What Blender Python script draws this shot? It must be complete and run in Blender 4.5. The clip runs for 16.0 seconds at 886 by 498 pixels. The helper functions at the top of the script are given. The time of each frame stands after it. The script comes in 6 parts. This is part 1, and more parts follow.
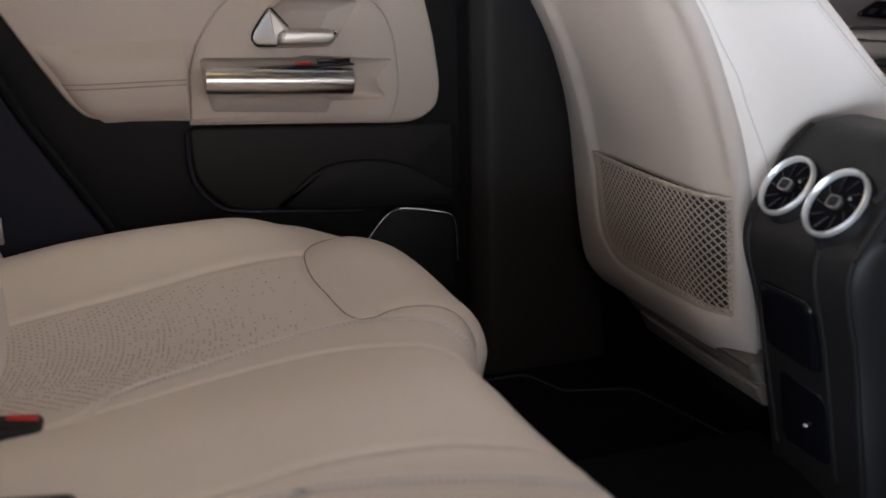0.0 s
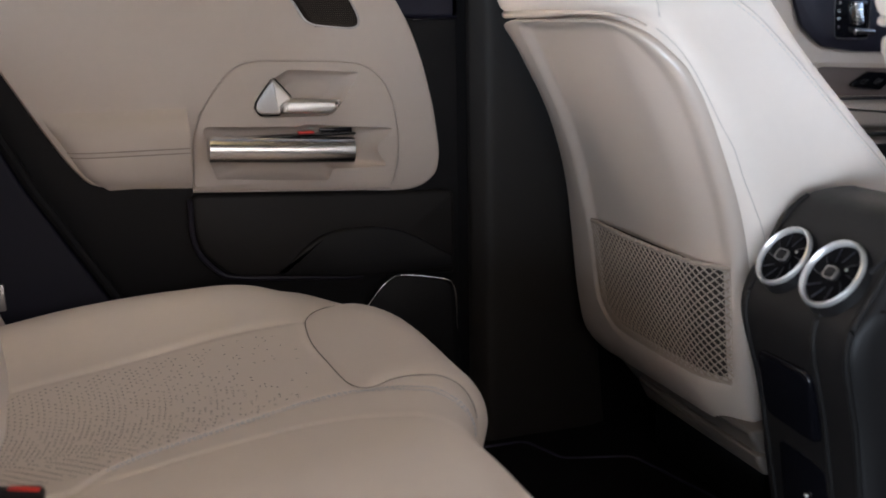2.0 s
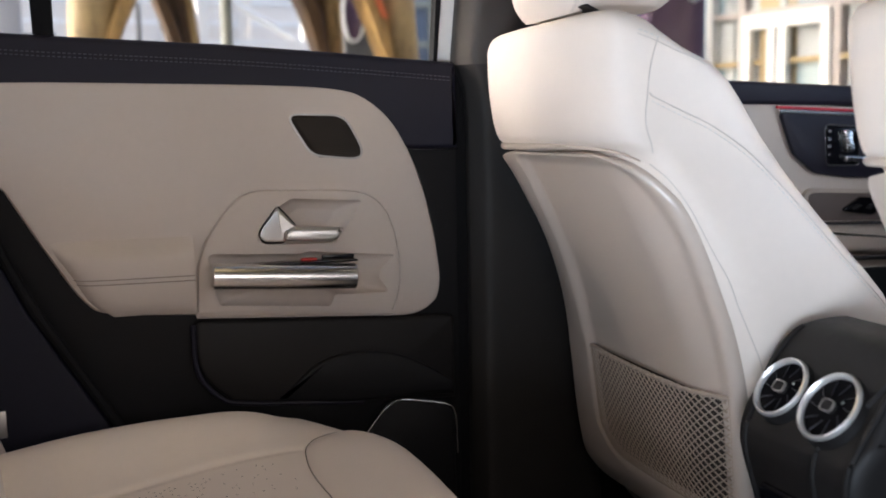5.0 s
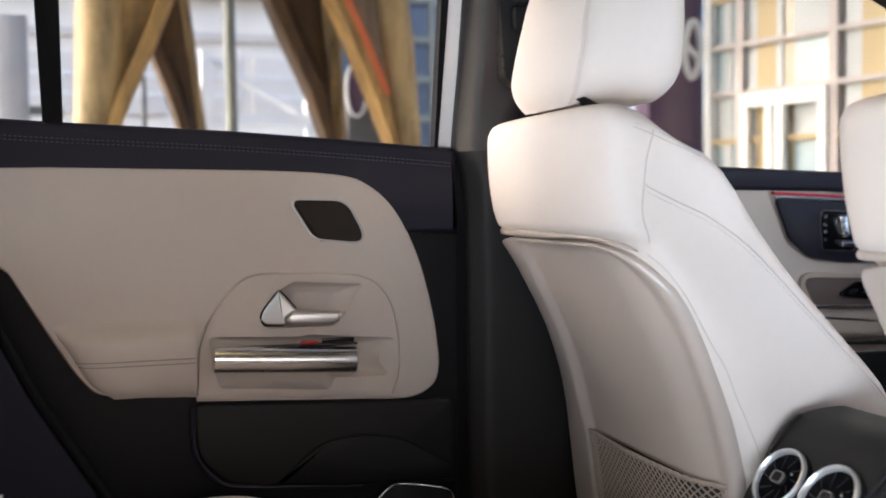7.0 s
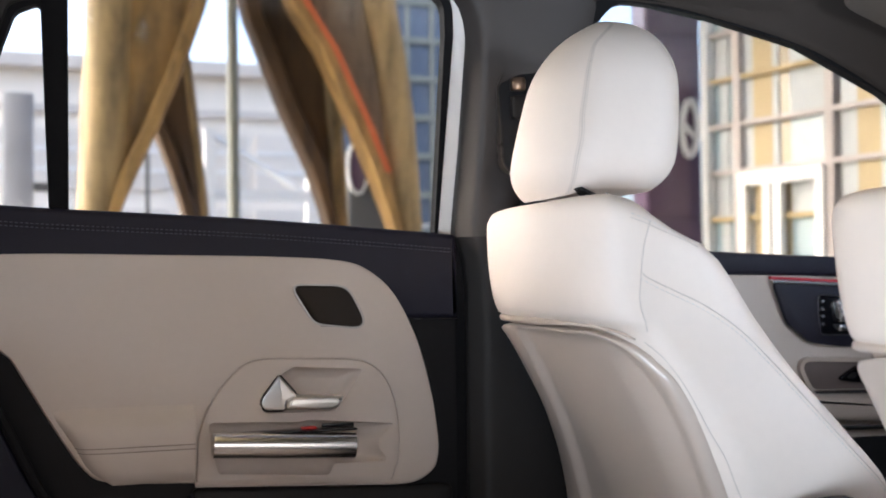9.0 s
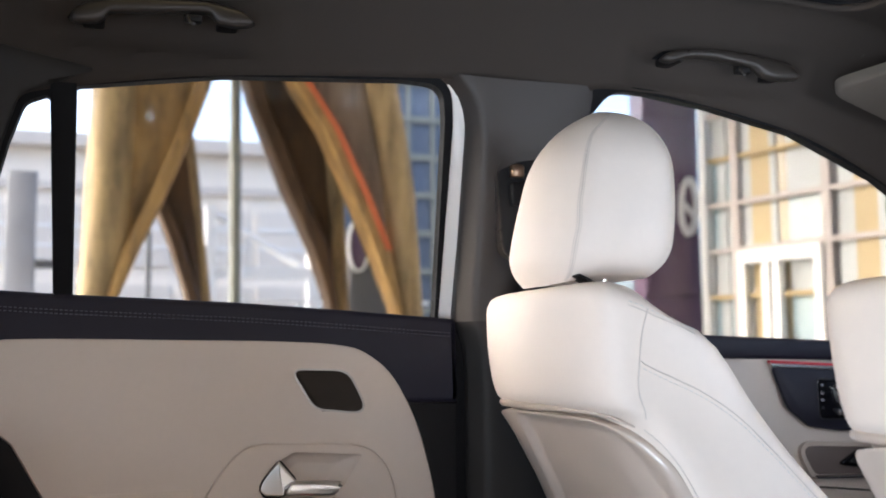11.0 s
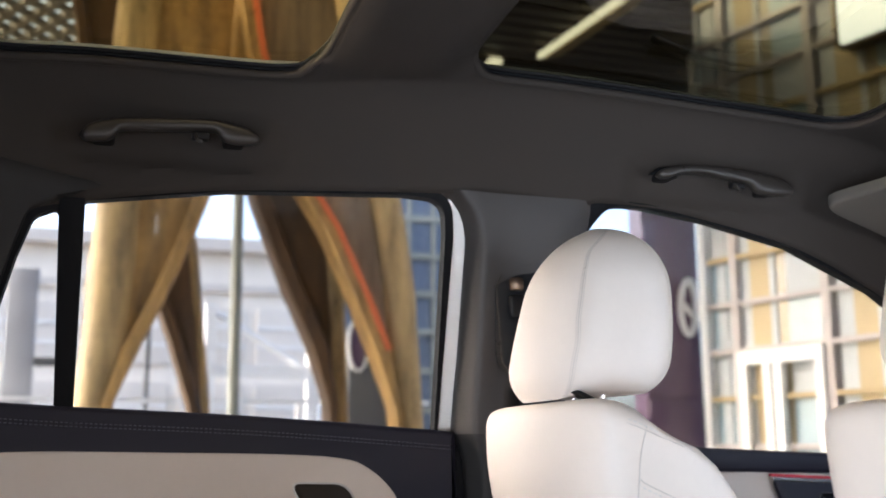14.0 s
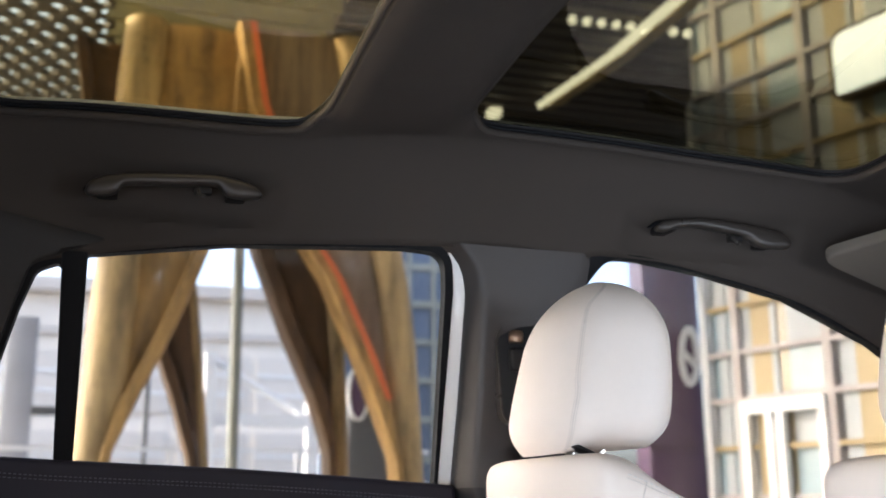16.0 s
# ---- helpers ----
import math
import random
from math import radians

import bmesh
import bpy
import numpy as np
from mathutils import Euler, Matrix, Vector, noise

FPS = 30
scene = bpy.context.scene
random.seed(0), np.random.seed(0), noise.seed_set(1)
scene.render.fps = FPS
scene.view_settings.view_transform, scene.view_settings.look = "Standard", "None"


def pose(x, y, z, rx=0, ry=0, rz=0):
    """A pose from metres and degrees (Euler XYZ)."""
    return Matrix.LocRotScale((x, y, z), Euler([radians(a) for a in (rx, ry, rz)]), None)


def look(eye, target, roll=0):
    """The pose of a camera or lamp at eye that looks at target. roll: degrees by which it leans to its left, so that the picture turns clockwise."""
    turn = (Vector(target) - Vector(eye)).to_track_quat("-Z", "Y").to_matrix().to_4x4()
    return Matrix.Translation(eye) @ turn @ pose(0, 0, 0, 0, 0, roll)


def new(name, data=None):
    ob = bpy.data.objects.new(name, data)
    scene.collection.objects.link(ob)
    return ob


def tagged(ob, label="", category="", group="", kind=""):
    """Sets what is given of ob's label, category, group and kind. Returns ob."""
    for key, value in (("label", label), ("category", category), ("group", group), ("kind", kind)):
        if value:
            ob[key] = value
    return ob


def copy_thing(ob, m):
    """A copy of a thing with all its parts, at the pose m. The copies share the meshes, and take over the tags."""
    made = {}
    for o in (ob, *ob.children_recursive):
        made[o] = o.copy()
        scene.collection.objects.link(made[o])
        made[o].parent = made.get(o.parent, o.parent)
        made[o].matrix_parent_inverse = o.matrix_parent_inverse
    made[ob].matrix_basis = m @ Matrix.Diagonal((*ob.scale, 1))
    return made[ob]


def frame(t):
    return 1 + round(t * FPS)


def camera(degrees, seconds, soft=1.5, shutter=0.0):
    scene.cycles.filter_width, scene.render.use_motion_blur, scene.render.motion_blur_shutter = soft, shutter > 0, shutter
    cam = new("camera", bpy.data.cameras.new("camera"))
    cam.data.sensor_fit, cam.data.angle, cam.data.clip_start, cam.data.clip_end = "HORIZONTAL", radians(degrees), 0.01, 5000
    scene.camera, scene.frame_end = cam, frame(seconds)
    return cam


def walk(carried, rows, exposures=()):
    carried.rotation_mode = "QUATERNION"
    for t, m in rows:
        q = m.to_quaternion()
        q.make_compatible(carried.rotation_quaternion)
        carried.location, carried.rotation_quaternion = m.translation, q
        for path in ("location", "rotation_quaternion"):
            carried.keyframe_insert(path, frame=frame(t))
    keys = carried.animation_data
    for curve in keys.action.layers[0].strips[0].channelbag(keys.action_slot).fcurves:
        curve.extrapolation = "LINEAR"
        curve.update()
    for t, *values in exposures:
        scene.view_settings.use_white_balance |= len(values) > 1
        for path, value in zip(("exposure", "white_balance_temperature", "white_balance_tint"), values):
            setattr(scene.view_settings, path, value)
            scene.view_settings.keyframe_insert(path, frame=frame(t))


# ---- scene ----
U = 0.80  # metres to one unit of the car's plan
cam = camera(46.0, 16.0, soft=1.8)
cam.data.dof.use_dof, cam.data.dof.focus_distance, cam.data.dof.aperture_fstop = True, 1.55, 4.0
PATH = [
    (0, (-0.643, -1.321, 0.844), (-0.059, 0.513, 0.301), -1.2),
    (0.5, (-0.645, -1.321, 0.846), (-0.057, 0.518, 0.324), -1.2),
    (1, (-0.644, -1.324, 0.854), (-0.055, 0.521, 0.354), -1.2),
    (1.5, (-0.648, -1.326, 0.857), (-0.053, 0.525, 0.389), -1.1),
    (2, (-0.654, -1.329, 0.861), (-0.051, 0.529, 0.429), -1.0),
    (2.5, (-0.654, -1.331, 0.867), (-0.049, 0.533, 0.467), -0.9),
    (3, (-0.658, -1.334, 0.875), (-0.047, 0.535, 0.508), -0.9),
    (3.5, (-0.658, -1.337, 0.882), (-0.046, 0.538, 0.547), -0.8),
    (4, (-0.656, -1.341, 0.888), (-0.045, 0.539, 0.589), -0.9),
    (6.5, (-0.658, -1.36, 0.921), (-0.042, 0.538, 0.794), -0.7),
    (7, (-0.66, -1.365, 0.928), (-0.043, 0.535, 0.835), -0.6),
    (7.5, (-0.66, -1.369, 0.932), (-0.043, 0.533, 0.874), -0.6),
    (8, (-0.662, -1.374, 0.938), (-0.044, 0.528, 0.917), -0.6),
    (8.5, (-0.663, -1.377, 0.943), (-0.045, 0.525, 0.958), -0.6),
    (9, (-0.665, -1.384, 0.95), (-0.047, 0.517, 1.0), -0.5),
    (11.5, (-0.673, -1.41, 0.973), (-0.058, 0.479, 1.202), -0.4),
    (12, (-0.675, -1.415, 0.98), (-0.061, 0.47, 1.241), -0.3),
    (12.5, (-0.676, -1.419, 0.983), (-0.063, 0.462, 1.277), -0.3),
    (13, (-0.677, -1.422, 0.988), (-0.065, 0.454, 1.312), -0.3),
    (13.5, (-0.678, -1.429, 0.99), (-0.069, 0.443, 1.344), -0.2),
    (14, (-0.679, -1.431, 0.996), (-0.071, 0.436, 1.375), -0.2),
    (14.5, (-0.681, -1.438, 0.998), (-0.075, 0.425, 1.403), -0.2),
    (15, (-0.682, -1.441, 1.002), (-0.077, 0.416, 1.431), -0.2),
    (15.5, (-0.683, -1.443, 1.003), (-0.079, 0.41, 1.453), -0.2),
    (16, (-0.683, -1.446, 1.005), (-0.081, 0.404, 1.473), -0.2),
]
walk(cam, [(t, look(Vector(eye) * U, Vector(target) * U, roll)) for t, eye, target, roll in PATH], [(0, 2.98, 6050, 12), (16, 2.98, 6050, 12)])


# ---- light ----
world = bpy.data.worlds.new("sky")
scene.world = world
world.use_nodes = True
nt = world.node_tree
sky = nt.nodes.new("ShaderNodeTexSky")
sky.sky_type, sky.sun_disc = "NISHITA", False
sky.sun_elevation, sky.sun_rotation = radians(30), radians(284)
sky.air_density, sky.dust_density, sky.ozone_density = 0.7, 6.0, 0.4
nt.links.new(sky.outputs[0], nt.nodes["Background"].inputs[0])
nt.nodes["Background"].inputs[1].default_value = 0.108
sun = new("sun", bpy.data.lights.new("sun", "SUN"))
sun.data.energy, sun.data.angle, sun.data.color = 0.16, radians(12), (1.0, 0.97, 0.94)
sun.matrix_world = look((-12, 3, 7), (0, 0, 0))



def daylight_fill(name, eye, target, width, height, watts, spread=180, color=(0.80, 0.90, 1.0)):
    """An area lamp for daylight: in a window's opening, or added outside as fill."""
    lamp = new(name, bpy.data.lights.new(name, "AREA"))
    lamp.data.shape, lamp.data.size, lamp.data.size_y = "RECTANGLE", width * U, height * U
    lamp.data.spread = radians(spread)
    lamp.data.energy, lamp.data.color = watts, color
    lamp.matrix_world = look(Vector(eye) * U, Vector(target) * U)


daylight_fill("front_window_light", (0.90, -0.80, 1.26), (0.05, 0.50, 0.92), 1.10, 0.34, 0.42, 110, (0.86, 0.93, 1.0))
# Unseen low lamp added for the bounce off sunlit paving at the doorway.
daylight_fill("paving_bounce_fill", (-2.15, -3.00, -0.15), (0.05, 0.20, 0.80), 1.8, 1.3, 8.4, 120, (0.80, 0.905, 1.0))
# Unseen warm lamp added outside the doorway, only to lift the bench.
daylight_fill("warm_bench_fill", (0.10, -3.00, 1.20), (-0.30, 0.10, 0.40), 2.6, 0.8, 1.25, 130, (1.0, 0.90, 0.82))
# Unseen warm lamp added above the rear glass to brighten the bench top.
daylight_fill("bench_top_fill", (-0.52, -0.12, 2.10), (-0.42, -0.05, 0.35), 0.5, 0.6, 0.15, 110, (1.0, 0.80, 0.64))
daylight_fill("tailgate_window_light", (-1.50, -0.05, 1.12), (0.10, 0.30, 1.02), 0.9, 0.22, 0.09, 90, (0.84, 0.92, 1.0))

# ---- materials ----


def mat(name, color, rough=0.5, metal=0.0, vary=0.08, scale=6.0, bump=0.0, bscale=400.0, spec=0.5, coat=0.0, stretch=None, rand=0.0, wear=0.15):
    """A surface with stains at a coarse scale, grain at a fine one, and a fine relief."""
    m = bpy.data.materials.new(name)
    m.use_nodes = True
    t = m.node_tree
    b = t.nodes["Principled BSDF"]
    b.inputs["Metallic"].default_value, b.inputs["Specular IOR Level"].default_value = metal, spec
    b.inputs["Coat Weight"].default_value = coat
    co = t.nodes.new("ShaderNodeTexCoord")
    src = co.outputs["Object"]
    if stretch:
        mp = t.nodes.new("ShaderNodeMapping")
        mp.inputs["Scale"].default_value = stretch
        t.links.new(src, mp.inputs[0])
        src = mp.outputs[0]

    def nz(s, d=4.0):
        n = t.nodes.new("ShaderNodeTexNoise")
        n.inputs["Scale"].default_value, n.inputs["Detail"].default_value = s, d
        t.links.new(src, n.inputs["Vector"])
        return n.outputs[0]
    mixn = t.nodes.new("ShaderNodeMath")
    mixn.operation = "MULTIPLY_ADD"
    mixn.inputs[1].default_value = 0.6
    fine = t.nodes.new("ShaderNodeMath")
    fine.operation = "MULTIPLY"
    fine.inputs[1].default_value = 0.4
    t.links.new(nz(scale * 14), fine.inputs[0])
    t.links.new(nz(scale), mixn.inputs[0])
    t.links.new(fine.outputs[0], mixn.inputs[2])
    val = mixn.outputs[0]
    if rand:
        oi = t.nodes.new("ShaderNodeObjectInfo")
        ad = t.nodes.new("ShaderNodeMath")
        ad.operation = "MULTIPLY_ADD"
        ad.inputs[1].default_value = rand
        t.links.new(oi.outputs["Random"], ad.inputs[0])
        t.links.new(val, ad.inputs[2])
        val = ad.outputs[0]
    ramp = t.nodes.new("ShaderNodeMapRange")
    ramp.inputs[1].default_value, ramp.inputs[2].default_value = 0.25, 0.75
    ramp.inputs[3].default_value, ramp.inputs[4].default_value = 1 - vary, 1 + vary
    t.links.new(val, ramp.inputs[0])
    hs = t.nodes.new("ShaderNodeHueSaturation")
    hs.inputs["Color"].default_value = (*color, 1)
    t.links.new(ramp.outputs[0], hs.inputs["Value"])
    t.links.new(hs.outputs[0], b.inputs["Base Color"])
    rr = t.nodes.new("ShaderNodeMapRange")
    rr.inputs[1].default_value, rr.inputs[2].default_value = 0.3, 0.7
    rr.inputs[3].default_value, rr.inputs[4].default_value = rough * (1 - wear), min(1, rough * (1 + wear))
    t.links.new(val, rr.inputs[0])
    t.links.new(rr.outputs[0], b.inputs["Roughness"])
    if bump:
        bp = t.nodes.new("ShaderNodeBump")
        bp.inputs["Strength"].default_value, bp.inputs["Distance"].default_value = bump, 0.002
        t.links.new(nz(bscale, 3.0), bp.inputs["Height"])
        t.links.new(bp.outputs[0], b.inputs["Normal"])
    return m


def glass(name, tint, gloss=(0.9, 0.05)):
    """A thin pane: clear but for its tint, with a mirror's gloss at its face."""
    m = bpy.data.materials.new(name)
    m.use_nodes = True
    t = m.node_tree
    t.nodes.clear()
    out = t.nodes.new("ShaderNodeOutputMaterial")
    tr = t.nodes.new("ShaderNodeBsdfTransparent")
    tr.inputs[0].default_value = (*tint, 1)
    gl = t.nodes.new("ShaderNodeBsdfGlossy")
    gl.inputs["Roughness"].default_value = 0.0
    lw = t.nodes.new("ShaderNodeLayerWeight")
    lw.inputs[0].default_value = 0.5
    pw = t.nodes.new("ShaderNodeMath")
    pw.operation = "POWER"
    pw.inputs[1].default_value = 5.0
    fr = t.nodes.new("ShaderNodeMath")
    fr.operation = "MULTIPLY_ADD"
    fr.inputs[1].default_value, fr.inputs[2].default_value = gloss
    t.links.new(lw.outputs["Facing"], pw.inputs[0])
    t.links.new(pw.outputs[0], fr.inputs[0])
    mx = t.nodes.new("ShaderNodeMixShader")
    t.links.new(fr.outputs[0], mx.inputs[0])
    t.links.new(tr.outputs[0], mx.inputs[1])
    t.links.new(gl.outputs[0], mx.inputs[2])
    t.links.new(mx.outputs[0], out.inputs[0])
    return m


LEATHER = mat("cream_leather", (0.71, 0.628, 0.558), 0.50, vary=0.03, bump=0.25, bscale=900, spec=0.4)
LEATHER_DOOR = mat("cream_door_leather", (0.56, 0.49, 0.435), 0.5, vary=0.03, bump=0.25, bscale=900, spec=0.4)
PANEL = mat("cream_hard_plastic", (0.475, 0.40, 0.34), 0.28, vary=0.02, scale=2, wear=0.02, spec=0.65)
# Taupe stands for the shade low on the seat back's plastic.
SHADETRIM = mat("shaded_lower_plastic", (0.12, 0.10, 0.085), 0.35, vary=0.05, scale=3, spec=0.5)
DARK = mat("dark_navy_leather", (0.011, 0.010, 0.019), 0.5, vary=0.15, bump=0.3, bscale=900, spec=0.28)
NAVY = mat("navy_black_trim_plastic", (0.006, 0.006, 0.013), 0.5, vary=0.15, bump=0.2, bscale=900, spec=0.16)
BLACK = mat("black_plastic", (0.007, 0.007, 0.008), 0.5, vary=0.2, bump=0.2, bscale=1500, spec=0.25)
SATIN = mat("satin_black_trim", (0.0125, 0.0115, 0.0115), 0.5, vary=0.15, bump=0.1, bscale=1500, spec=0.2)
GLOSS = mat("piano_black", (0.005, 0.005, 0.007), 0.14, vary=0.1, spec=0.3)
VENT = mat("vent_black", (0.0012, 0.0012, 0.002), 0.6, vary=0.1, spec=0.06)
BLADE = mat("vent_blade_black", (0.022, 0.021, 0.028), 0.3, vary=0.1)
RING = mat("satin_silver_ring", (0.90, 0.89, 0.88), 0.36, metal=0.8, vary=0.03)
RUBBER = mat("black_rubber", (0.005, 0.005, 0.006), 0.7, vary=0.1, spec=0.15)
CHROME = mat("brushed_aluminium", (0.74, 0.72, 0.69), 0.26, metal=1.0, vary=0.04, scale=30, bump=0.015, bscale=300, stretch=(0.03, 1, 1))
SILVER = mat("satin_silver", (0.80, 0.77, 0.73), 0.36, metal=1.0, vary=0.03)
TRIMSILVER = mat("dull_silver_trim", (0.42, 0.40, 0.38), 0.4, metal=0.9, vary=0.05)
BRIGHT = mat("polished_chrome", (0.82, 0.82, 0.83), 0.14, metal=1.0, vary=0.03)
FABRIC = mat("charcoal_headliner_fabric", (0.040, 0.0325, 0.0275), 0.8, vary=0.12, scale=10, bump=0.5, bscale=700, spec=0.2)
PILLAR = mat("dark_grey_pillar_fabric", (0.022, 0.020, 0.019), 0.55, vary=0.1, bump=0.35, bscale=900, spec=0.3)
PILLAR_UP = mat("grey_pillar_fabric", (0.034, 0.028, 0.025), 0.46, vary=0.1, bump=0.3, bscale=900, spec=0.5)
VISOR = mat("grey_brown_visor_fabric", (0.13, 0.115, 0.10), 0.75, vary=0.1, bump=0.4, bscale=900, spec=0.2)
CARPET = mat("black_carpet", (0.005, 0.005, 0.006), 0.95, vary=0.4, scale=20, bump=1.0, bscale=500, spec=0.1)
GRIP = mat("satin_grey_grip", (0.030, 0.025, 0.021), 0.30, vary=0.1, bump=0.1, bscale=1500)
EDGING = mat("blue_edging", (0.012, 0.012, 0.035), 0.7, vary=0.1)
NETCORD = mat("beige_net_cord", (0.38, 0.31, 0.255), 0.7, vary=0.1, bump=0.3, bscale=1500)
# This dark brown is the net pocket's inner shade put into colour.
POCKET_SHADE = mat("pocket_shade", (0.035, 0.026, 0.020), 0.8, vary=0.1, bump=0.3, bscale=900)
THREAD = mat("pale_blue_thread", (0.33, 0.37, 0.45), 0.6, vary=0.1)
WTHREAD = mat("cream_thread", (0.60, 0.58, 0.55), 0.6, vary=0.1)
GTHREAD = mat("grey_thread", (0.085, 0.085, 0.11), 0.6, vary=0.1)
SEAM = mat("seam_shadow_piping", (0.56, 0.50, 0.45), 0.6, vary=0.1)
DSEAM = mat("door_seam_thread", (0.30, 0.26, 0.225), 0.7, vary=0.1)
HOLE = mat("perforation", (0.10, 0.085, 0.07), 0.9, vary=0.2)
RED = mat("red_plastic", (0.6, 0.03, 0.02), 0.4, vary=0.05)
WHITE = mat("white_car_paint", (0.80, 0.79, 0.77), 0.2, vary=0.02, coat=0.6)
GRILLE = mat("dark_speaker_mesh", (0.020, 0.015, 0.012), 0.85, vary=0.3, spec=0.15)
DOTS = mat("bronze_mesh_dots", (0.055, 0.042, 0.032), 0.6, vary=0.2)
BRASS = mat("bronze_bolt", (0.25, 0.17, 0.12), 0.35, metal=0.9)
WEB = mat("black_belt_webbing", (0.012, 0.012, 0.016), 0.75, vary=0.15, bump=0.6, bscale=600)
# Taupe holds the shade inside the front door's grab cup.
CUP_SHADE = mat("cup_recess_shade", (0.13, 0.10, 0.09), 0.5, vary=0.08, bump=0.1, bscale=900)
AMBIENT = mat("red_trim_strip", (0.5, 0.03, 0.05), 0.4, vary=0.05)
GLASS = glass("clear_pane", (0.93, 0.95, 0.95), (0.45, 0.006))
ROOFGLASS = glass("tinted_roof_glass", (0.90, 0.84, 0.52))
FRONTGLASS = glass("dark_tinted_roof_glass", (0.112, 0.110, 0.070))
GLAREBLOCK = glass("glare_blocking_pane", (0.06, 0.06, 0.06))
ASPHALT = mat("grey_paving", (0.16, 0.155, 0.15), 0.85, vary=0.15, scale=2, bump=0.5, bscale=60)
TIMBER = mat("honey_timber", (0.32, 0.190, 0.062), 0.6, vary=0.95, scale=3.0, bump=0.4, bscale=12, stretch=(3.0, 3.0, 0.55))
TIMBER_D = mat("weathered_brown_timber", (0.085, 0.046, 0.018), 0.7, vary=0.95, scale=3.0, bump=0.4, bscale=12, stretch=(3.0, 3.0, 0.55))
TIMBER_P = mat("pale_timber", (0.35, 0.245, 0.11), 0.6, vary=0.95, scale=3.0, bump=0.4, bscale=12, stretch=(3.0, 3.0, 0.55))
PILLAR_T = mat("taupe_boarding", (0.19, 0.135, 0.085), 0.65, vary=0.8, scale=3.2, bump=0.3, bscale=12, stretch=(4.0, 4.0, 0.30))
ORANGE = mat("orange_edge_strip", (0.62, 0.15, 0.05), 0.6, vary=0.1)
CONCRETE = mat("pale_concrete", (0.87, 0.79, 0.68), 0.8, vary=0.05, scale=1.5, bump=0.2, bscale=40)
CORNICE = mat("pale_grey_cornice", (0.62, 0.56, 0.49), 0.7, vary=0.06, scale=1.5)
CONCRETE_D = mat("dark_concrete", (0.10, 0.10, 0.10), 0.8, vary=0.15, scale=1.5, bump=0.2, bscale=40)
BOARD = mat("pale_grey_board", (0.38, 0.38, 0.39), 0.7, vary=0.2, scale=3)
STEEL = mat("painted_grey_steel", (0.24, 0.25, 0.215), 0.5, vary=0.15, scale=3)
WFRAME = mat("white_painted_frame", (0.80, 0.79, 0.76), 0.5, vary=0.04, scale=3)
MAROON = mat("maroon_panel_wall", (0.115, 0.070, 0.110), 0.22, vary=0.12, scale=1.2)
OCHRE = mat("ochre_panel", (0.44, 0.345, 0.19), 0.6, vary=0.12, scale=2, rand=0.2)
PINKM = mat("rose_timber_mullion", (0.46, 0.41, 0.38), 0.6, vary=0.12, scale=3)
BRONZEGLASS = mat("bronze_window_glass", (0.30, 0.25, 0.16), 0.2, vary=0.2, scale=0.8, rand=0.3)
OCHRE_R = mat("ochre_timber_rail", (0.42, 0.32, 0.16), 0.6, vary=0.12, scale=2)
PALEGLASS = mat("reflecting_window_glass", (0.27, 0.345, 0.37), 0.15, vary=0.25, scale=0.8, rand=0.5)
CURTAIN = mat("pale_blind", (0.46, 0.48, 0.48), 0.7, vary=0.12, scale=2, rand=0.3)
# Haze put into colour: window glass nearly as pale as the wall.
HAZEGLASS = mat("haze_painted_window", (0.68, 0.62, 0.54), 0.5, vary=0.1, scale=0.8, rand=0.2)
PALEBLUE = mat("blue_grey_glazing", (0.14, 0.17, 0.225), 0.25, vary=0.25, scale=0.8)
LATTICE = mat("dark_bronze_lattice", (0.062, 0.046, 0.027), 0.6, vary=0.2, scale=3)
OLIVE = mat("olive_brown_boarding", (0.17, 0.14, 0.055), 0.6, vary=0.3, scale=3)
LEDBAR = bpy.data.materials.new("light_strip")
LEDBAR.use_nodes = True
LEDBAR.node_tree.nodes["Principled BSDF"].inputs["Emission Color"].default_value = (1.0, 0.93, 0.82, 1)
LEDBAR.node_tree.nodes["Principled BSDF"].inputs["Emission Strength"].default_value = 0.8

GLOWFACE = bpy.data.materials.new("glowing_box_face")
GLOWFACE.use_nodes = True
GLOWFACE.node_tree.nodes["Principled BSDF"].inputs["Emission Color"].default_value = (0.86, 0.90, 1.0, 1)
GLOWFACE.node_tree.nodes["Principled BSDF"].inputs["Emission Strength"].default_value = 0.9

# ---- shapes ----


def root(name, x, y, z, label, category, group="", kind=""):
    ob = new(name)
    ob.empty_display_size = 0.05
    ob.location = (x * U, y * U, z * U)
    return tagged(ob, label, category, group, kind)


def part(name, bm, material, parent=None, label="", smooth=True, kind=""):
    """Links a bmesh, drawn in the car's plan, as one mesh under its thing."""
    bmesh.ops.scale(bm, vec=(U, U, U), verts=bm.verts)
    bmesh.ops.recalc_face_normals(bm, faces=bm.faces)
    me = bpy.data.meshes.new(name)
    bm.to_mesh(me)
    bm.free()
    if smooth:
        me.shade_smooth()
        me.set_sharp_from_angle(angle=radians(38))
    me.materials.append(material)
    ob = new(name, me)
    if parent:
        ob.parent = parent
        ob.matrix_parent_inverse = Matrix.Translation(-parent.location)
    return tagged(ob, label, kind=kind)


